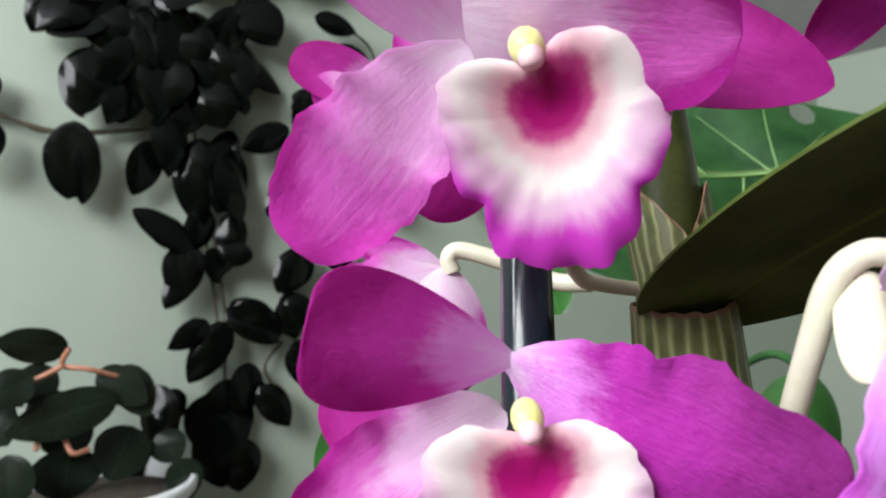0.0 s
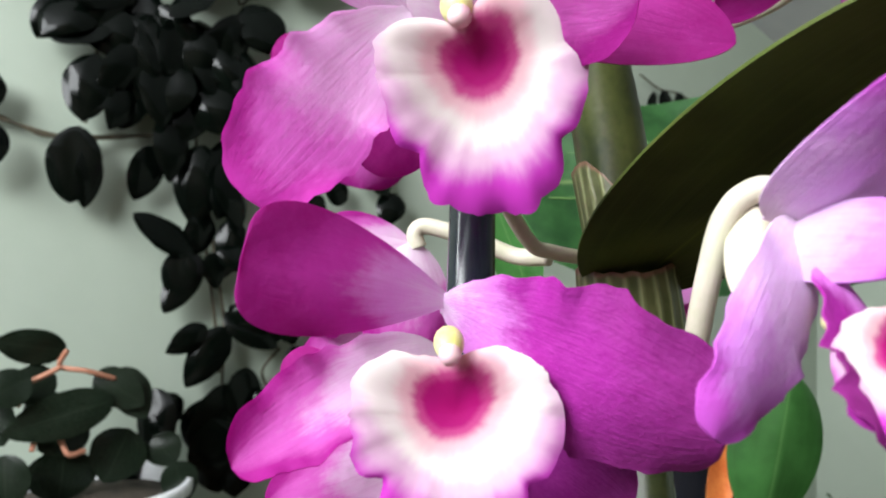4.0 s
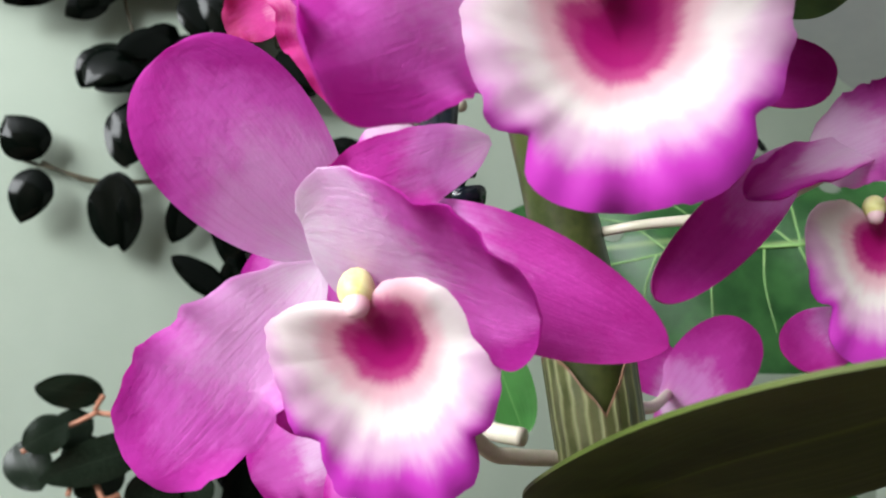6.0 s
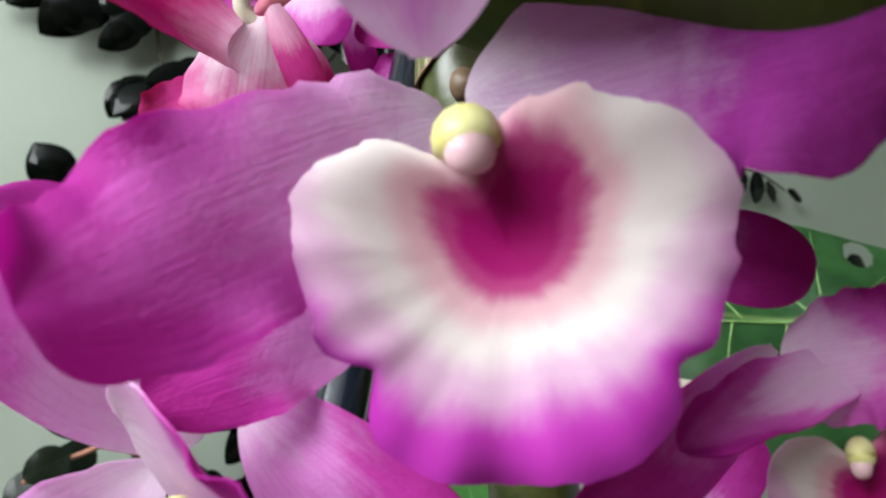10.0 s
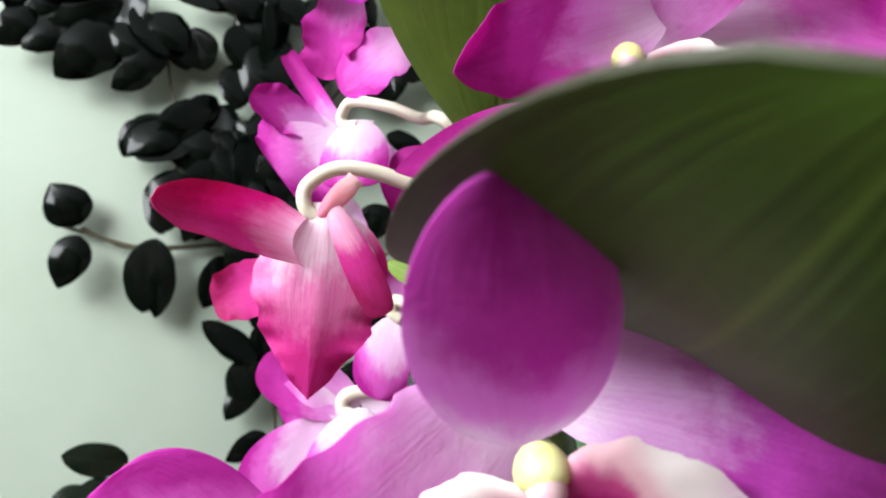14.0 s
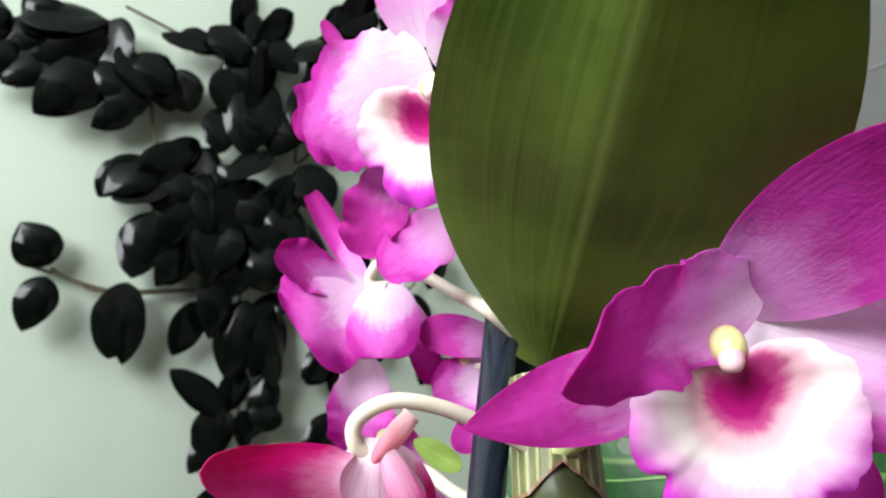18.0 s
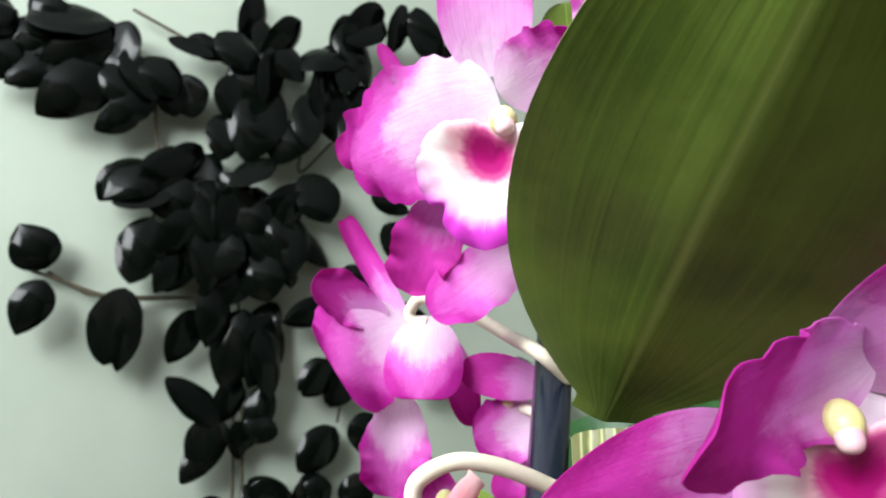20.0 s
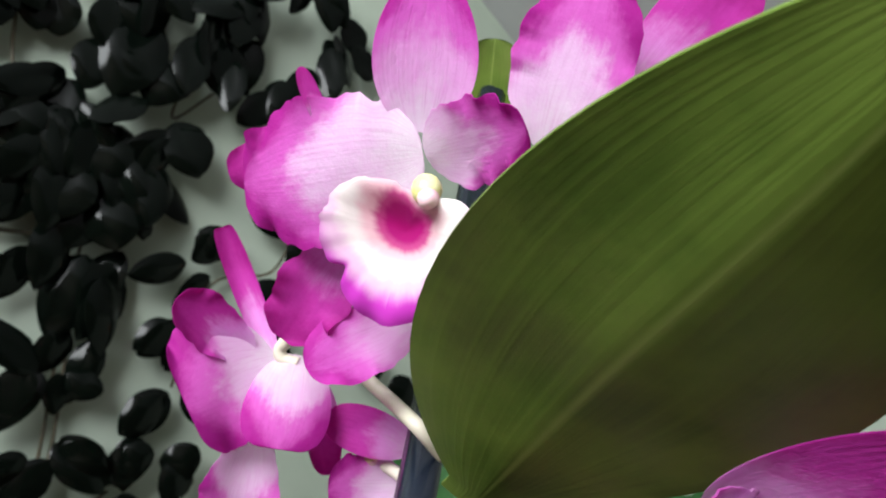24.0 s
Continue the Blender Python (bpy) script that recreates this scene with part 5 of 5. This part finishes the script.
part("sheath", sheath(n_a - cdir * 0.040, n_a - cdir * 0.004, 0.0090, 0.0098, 0.38, face), M_RIBBED, orchid, "ribbed papery sheath with a torn brown edge")
part("sheath", sheath(n_b + cdir * 0.022, n_b - cdir * 0.003, 0.0084, 0.0092, 0.25, face), M_RIBBED, orchid, "translucent ribbed sheath round the cane")
part("sheath", sheath(s_b, s_a, 0.0115, 0.0098, 0.03, face), M_RIBBED, orchid, "striped olive leaf base")
part("bud_scar", tube([n_b - cdir * 0.004 + face * 0.0085, n_b - cdir * 0.007 + face * 0.0110, n_b - cdir * 0.010 + face * 0.0095], lambda s: 0.0026 * math.sqrt(max(0.05, 1 - (1.8 * s - 0.9) ** 2)), 10), M_SHEATH, orchid, "dry brown bud scar")
part("bud_scar", tube([n_a + cdir * 0.008 - face * 0.001, n_a + cdir * 0.004 + face * 0.0005, n_a], lambda s: 0.0022 * math.sqrt(max(0.05, 1 - (1.8 * s - 0.9) ** 2)), 10), M_SHEATH, orchid, "dry brown bud scar")
k0, k1 = Vector(CLIP[0]), Vector(CLIP[1])
clip = part("clip", square_bar(k0, k1, 0.0022, Vector((-0.5, -0.85, 0.1))), M_STAKE, stake, "black plastic clip")
kmid = k0.lerp(k1, 0.55)
part("clip_jaw", tube([kmid + Vector((0, 0, 0.0015)), kmid + Vector((0.001, -0.001, 0.005)), kmid + Vector((0.004, 0, 0.006))], 0.0010, 8), M_STAKE, clip)

# ---- potted plant against the wall ----
POT = (0.145, 1.080, -0.310)
POT_LEAVES = [
    (0.155, -0.180, 0.024, -0.215, 0.063),
    (0.162, -0.141, 0.199, -0.210, 0.054),
    (0.088, -0.151, 0.026, -0.168, 0.052),
    (0.185, -0.231, 0.153, -0.301, 0.078),
    (0.103, -0.252, 0.097, -0.321, 0.091),
    (0.031, -0.242, 0.037, -0.310, 0.058),
    (0.244, -0.280, 0.259, -0.337, 0.057),
    (0.133, -0.145, 0.194, -0.189, 0.052),
    (0.055, -0.144, 0.005, -0.170, 0.050),
    (0.098, -0.115, 0.013, -0.099, 0.049),
    (0.220, -0.244, 0.247, -0.284, 0.054),
    (0.056, -0.178, 0.114, -0.227, 0.058),
    (0.130, -0.217, 0.068, -0.243, 0.060),
    (-0.001, -0.172, 0.030, -0.230, 0.056),
]
RUNNERS = [
    [(0.005, -0.179), (0.029, -0.171), (0.045, -0.180)],
    [(0.061, -0.240), (0.064, -0.222), (0.055, -0.224)],
    [(0.077, -0.205), (0.093, -0.229), (0.104, -0.249), (0.124, -0.248)],
    [(0.087, -0.217), (0.113, -0.206)],
    [(0.036, -0.218), (0.054, -0.206), (0.080, -0.209)],
    [(0.095, -0.111), (0.089, -0.133), (0.119, -0.139), (0.158, -0.153)],
    [(0.089, -0.133), (0.054, -0.152), (0.017, -0.163)],
]
AROID = ((0.4902, 0.2834, 0.0793), (-0.5460, -0.6882, 0.3581), (0.8588, -0.4590, -0.1481), 0.0004011)
GREEN_LEAF = ((0.4187, 0.2210, -0.0575), (0.3932, 0.2251, -0.1488), (-0.590, -0.806, 0.049), 0.0563)
SMALL_LEAVES = (2.288, 1.120, -0.693)

px, py, pz = POT
pot = thing("flower_pot", "white glazed pot of dark leaves with pinkish runners", "potted plant")


def lathe(profile, sides=40):
    bm = bmesh.new()
    rings = [[bm.verts.new((r * math.cos(6.28319 * k / sides), r * math.sin(6.28319 * k / sides), z)) for k in range(sides)] for r, z in profile]
    for a, b in zip(rings, rings[1:]):
        for k in range(sides):
            bm.faces.new((a[k], a[(k + 1) % sides], b[(k + 1) % sides], b[k]))
    bm.faces.new(rings[0][::-1])
    bm.faces.new(rings[-1])
    return bm


pot.location = (px, py, pz - 0.16)
part("pot", lathe([(0.085, 0.0), (0.09, 0.004), (0.122, 0.145), (0.130, 0.150), (0.130, 0.165), (0.122, 0.168), (0.116, 0.160), (0.112, 0.14)]), M_POT, pot, "white glazed pot")
part("soil", lathe([(0.111, 0.13), (0.111, 0.142), (0.06, 0.15), (0.004, 0.152)], 24), M_SOIL, pot)
POT_MESHES = [unit_leaf(20 + k, M_POTLEAF, 0.55, 0.66 + 0.05 * k, 0.05, -0.06) for k in range(3)]
bpy.context.view_layer.update()
for bx, bz, tx, tz, w in POT_LEAVES:
    wall_leaf(pot, POT_MESHES, bx, bz, tx, tz, w, py - rng.uniform(0.0, 0.06), rng.uniform(-0.3, 0.3), rng.uniform(0.0, 0.03))
for line in RUNNERS:
    part("runner", tube([(x - px, -0.05 + 0.01 * (k % 2), z - pz + 0.16) for k, (x, z) in enumerate(line)], 0.0036, 7), M_ROOT, pot, "pinkish brown runner")
shelf = part("wall_shelf", box((px - 0.2, WY - 0.29, pz - 0.185), (px + 0.2, WY, pz - 0.16), 0.004), M_POT, None)
tagged(shelf, "white painted shelf fixed to the wall under a pot", "shelf")

# ---- perforated green leaf ----
centre, a_n, a_x, a_px = AROID
a_o, a_n, a_x = Vector(centre), Vector(a_n).normalized(), Vector(a_x).normalized()
a_x = (a_x - a_n * a_x.dot(a_n)).normalized()
a_y = a_n.cross(a_x)
HOLES = [(60, 150, 26, 30), (-330, -5, 20, 16), (110, 40, 14, 8)]
aroid = thing("swiss_cheese_plant", "glossy green perforated leaf with pale veins", "plant")


def aroid_blade():
    bm = bmesh.new()
    lay = bm.loops.layers.uv.verify()
    nu, nv = 190, 130
    verts = {}

    def inside(x, y):
        return all(((x - hx) / hw) ** 2 + ((y - hy) / hh) ** 2 > 1 for hx, hy, hw, hh in HOLES)

    def place(i, j):
        # u runs from the stalk's end (right) to the tip (left)
        u, v = i / nu, 2 * j / nv - 1
        x = 190 - 760 * u
        half = 250 * (max(u, 0.001) ** 0.32) * (1 - u) ** 0.55 * 1.55
        y = half * v + 30 - 90 * u - 40 * abs(v) * (1 - u)
        if u < 0.25:
            x += 90 * abs(v) * (0.25 - u) * 4
        z = -0.10 * abs(y + 10) + 12 * math.sin(x * 0.02 + y * 0.015)
        return x, y, z

    def vert(i, j):
        if (i, j) not in verts:
            x, y, z = place(i, j)
            verts[i, j] = bm.verts.new(a_o + (a_x * x + a_y * y + a_n * z) * a_px)
        return verts[i, j]

    for i in range(nu):
        for j in range(nv):
            mx, my, _ = place(i + 0.5, j + 0.5)
            if inside(mx, my):
                fc = bm.faces.new((vert(i, j), vert(i + 1, j), vert(i + 1, j + 1), vert(i, j + 1)))
                for lp, (p, q) in zip(fc.loops, ((i, j), (i + 1, j), (i + 1, j + 1), (i, j + 1))):
                    lp[lay].uv = (p / nu, q / nv)
    bmesh.ops.solidify(bm, geom=bm.faces[:], thickness=0.0008)
    return bm


blade_ob = part("leaf", aroid_blade(), M_GREEN, aroid)


def vein(points, r):
    def surf(x, y):
        return a_o + (a_x * x + a_y * y + a_n * (-0.10 * abs(y + 10) + 12 * math.sin(x * 0.02 + y * 0.015) + 1.5)) * a_px
    part("vein", tube([surf(x, y) for x, y in points], lambda s: r * (1 - 0.7 * s), 6), M_VEIN, blade_ob)


vein([(10, 0), (-90, -10), (-200, -35), (-330, -65), (-400, -78)], 0.0014)
for pts_ in ([(0, 0), (-15, 90), (-20, 180)], [(-5, 0), (30, -70), (90, -170)], [(5, 0), (80, 20), (170, 40)], [(-10, 0), (-70, 60), (-140, 130)], [(-60, -8), (-60, -80), (-45, -170)], [(-150, -22), (-155, -90), (-150, -170)], [(-130, -15), (-200, 50), (-280, 100)], [(-250, -48), (-265, -100), (-265, -150)], [(5, 0), (60, 60), (100, 110)], [(-230, -40), (-300, 10), (-370, 30)]):
    vein(pts_, 0.0008)
TABLE_Z = -0.40
tp = Vector((0.5202, 0.3834, -0.1107))
part("leaf_stalk", tube([a_o + a_n * -0.002, a_o - a_n * 0.03 + Vector((0.02, 0, -0.05)), a_o + Vector((0.03, 0.08, -0.06)), tp], 0.0035, 8), M_GREEN, aroid)
gl_base, gl_tip, gl_n, gl_w = GREEN_LEAF
part("leaf", blade(gl_base, gl_tip, gl_n, gl_w, bow=0.06, cup=-0.05, fold=-0.12, a=0.5, b=0.6, thick=0.001, nu=24, nv=12), M_GLOSSY, aroid, "glossy plain green leaf")
part("leaf_stalk", tube([Vector(gl_base), Vector(gl_base).lerp(tp, 0.3) + Vector((0, 0, 0.02)), tp], 0.003, 8), M_GREEN, aroid)

pot_rim = a_o.z - 0.20
dark_pot = thing("plant_pot", "dark plastic pot of the perforated-leaf plant", "pot")
dark_pot.location = (tp.x, tp.y, TABLE_Z)
deep_ = pot_rim - TABLE_Z
part("pot", lathe([(0.045, 0.0), (0.048, 0.005), (0.066, deep_ - 0.03), (0.073, deep_ - 0.025), (0.073, deep_), (0.068, deep_ + 0.002), (0.062, deep_ - 0.02)]), M_STAKE, dark_pot)
part("soil", lathe([(0.061, deep_ - 0.05), (0.061, deep_ - 0.04), (0.03, deep_ - 0.036), (0.004, deep_ - 0.036)], 24), M_SOIL, dark_pot)

# ---- clay pot on a small shelf by the wall ----
CLAY = (1.55, 1.09, 0.335)
terra = thing("clay_pot", "orange terracotta pot of small dark leaves by the wall", "pot")
terra.location = (CLAY[0], CLAY[1], CLAY[2] - 0.12)
part("pot", lathe([(0.050, 0.0), (0.052, 0.004), (0.070, 0.085), (0.078, 0.088), (0.080, 0.12), (0.074, 0.122), (0.066, 0.10)]), M_ORANGE, terra, "orange terracotta pot")
part("soil", lathe([(0.066, 0.09), (0.066, 0.10), (0.03, 0.106), (0.004, 0.107)], 24), M_SOIL, terra)
ledge = part("wall_shelf", box((CLAY[0] - 0.13, WY - 0.23, CLAY[2] - 0.14), (CLAY[0] + 0.13, WY, CLAY[2] - 0.12), 0.003), M_POT, None)
tagged(ledge, "small white wall shelf under a terracotta pot", "shelf")

part('bract', blade((0.4253, 0.2658, -0.0784), (0.4054, 0.2658, -0.1614), (-0.547, -0.835, -0.050), 0.0187, cup=0.15, a=0.5, b=0.4, thick=0.001), M_ORANGE, aroid, 'orange bract')

# ---- supports below the view ----
planter = thing("orchid_pot", "plain dark plastic pot that holds the orchid and its stake", "pot")
planter.location = (0.058, 0.045, TABLE_Z)
part("pot", lathe([(0.052, 0.0), (0.055, 0.004), (0.070, 0.150), (0.076, 0.152), (0.076, 0.165), (0.071, 0.166), (0.066, 0.150)]), M_STAKE, planter)
part("bark", lathe([(0.065, 0.13), (0.065, 0.142), (0.03, 0.15), (0.003, 0.151)], 24), M_SOIL, planter)
part("cane_foot", tube([c0 + cdir * 0.01, c0 - cdir * 0.03, Vector((0.050, 0.010, -0.19)), Vector((0.056, 0.03, TABLE_Z + 0.14))], 0.0056, 12), M_CANE, orchid)
table = thing("plant_table", "plain dark wooden table under the plants", "table")
part("tabletop", box((-0.16, -0.22, TABLE_Z - 0.025), (0.93, 0.66, TABLE_Z), 0.004), M_FLOOR, table)
for lx in (-0.12, 0.89):
    for ly in (-0.18, 0.62):
        part("leg", box((lx - 0.02, ly - 0.02, -1.2), (lx + 0.02, ly + 0.02, TABLE_Z - 0.025), 0.003), M_FLOOR, table)

# ---- small-leaved plant low against the wall ----
fx, fy, fz = SMALL_LEAVES
frng = random.Random(11)
verts, faces = [], []
for _ in range(170):
    c = Vector((fx + frng.gauss(0, 0.07), fy + frng.uniform(-0.05, 0.05), fz + frng.uniform(-0.12, 0.045)))
    t = Vector((frng.gauss(0, 1), frng.gauss(0, 0.6), frng.gauss(0.2, 0.7))).normalized()
    n = Vector((frng.gauss(-0.4, 0.4), -1, frng.gauss(0.2, 0.4))).normalized()
    n = (n - t * n.dot(t)).normalized()
    s = t.cross(n)
    ln, wd, k = frng.uniform(0.012, 0.022), frng.uniform(0.004, 0.008), len(verts)
    verts += [c, c + t * ln * 0.4 + s * wd + n * 0.002, c + t * ln * 0.8 + s * wd * 0.7 + n * 0.001, c + t * ln, c + t * ln * 0.8 - s * wd * 0.7 + n * 0.001, c + t * ln * 0.4 - s * wd + n * 0.002, c + t * ln * 0.5]
    faces += [(k, k + 1, k + 6), (k + 1, k + 2, k + 6), (k + 2, k + 3, k + 6), (k + 3, k + 4, k + 6), (k + 4, k + 5, k + 6), (k + 5, k, k + 6)]
me = bpy.data.meshes.new("small_leaves")
me.from_pydata([tuple(v) for v in verts], [], faces)
me.materials.append(M_SMALL)
tagged(new("small_leaves", me), "tangle of tiny dark green leaves low by the wall", "foliage", kind="stuff")
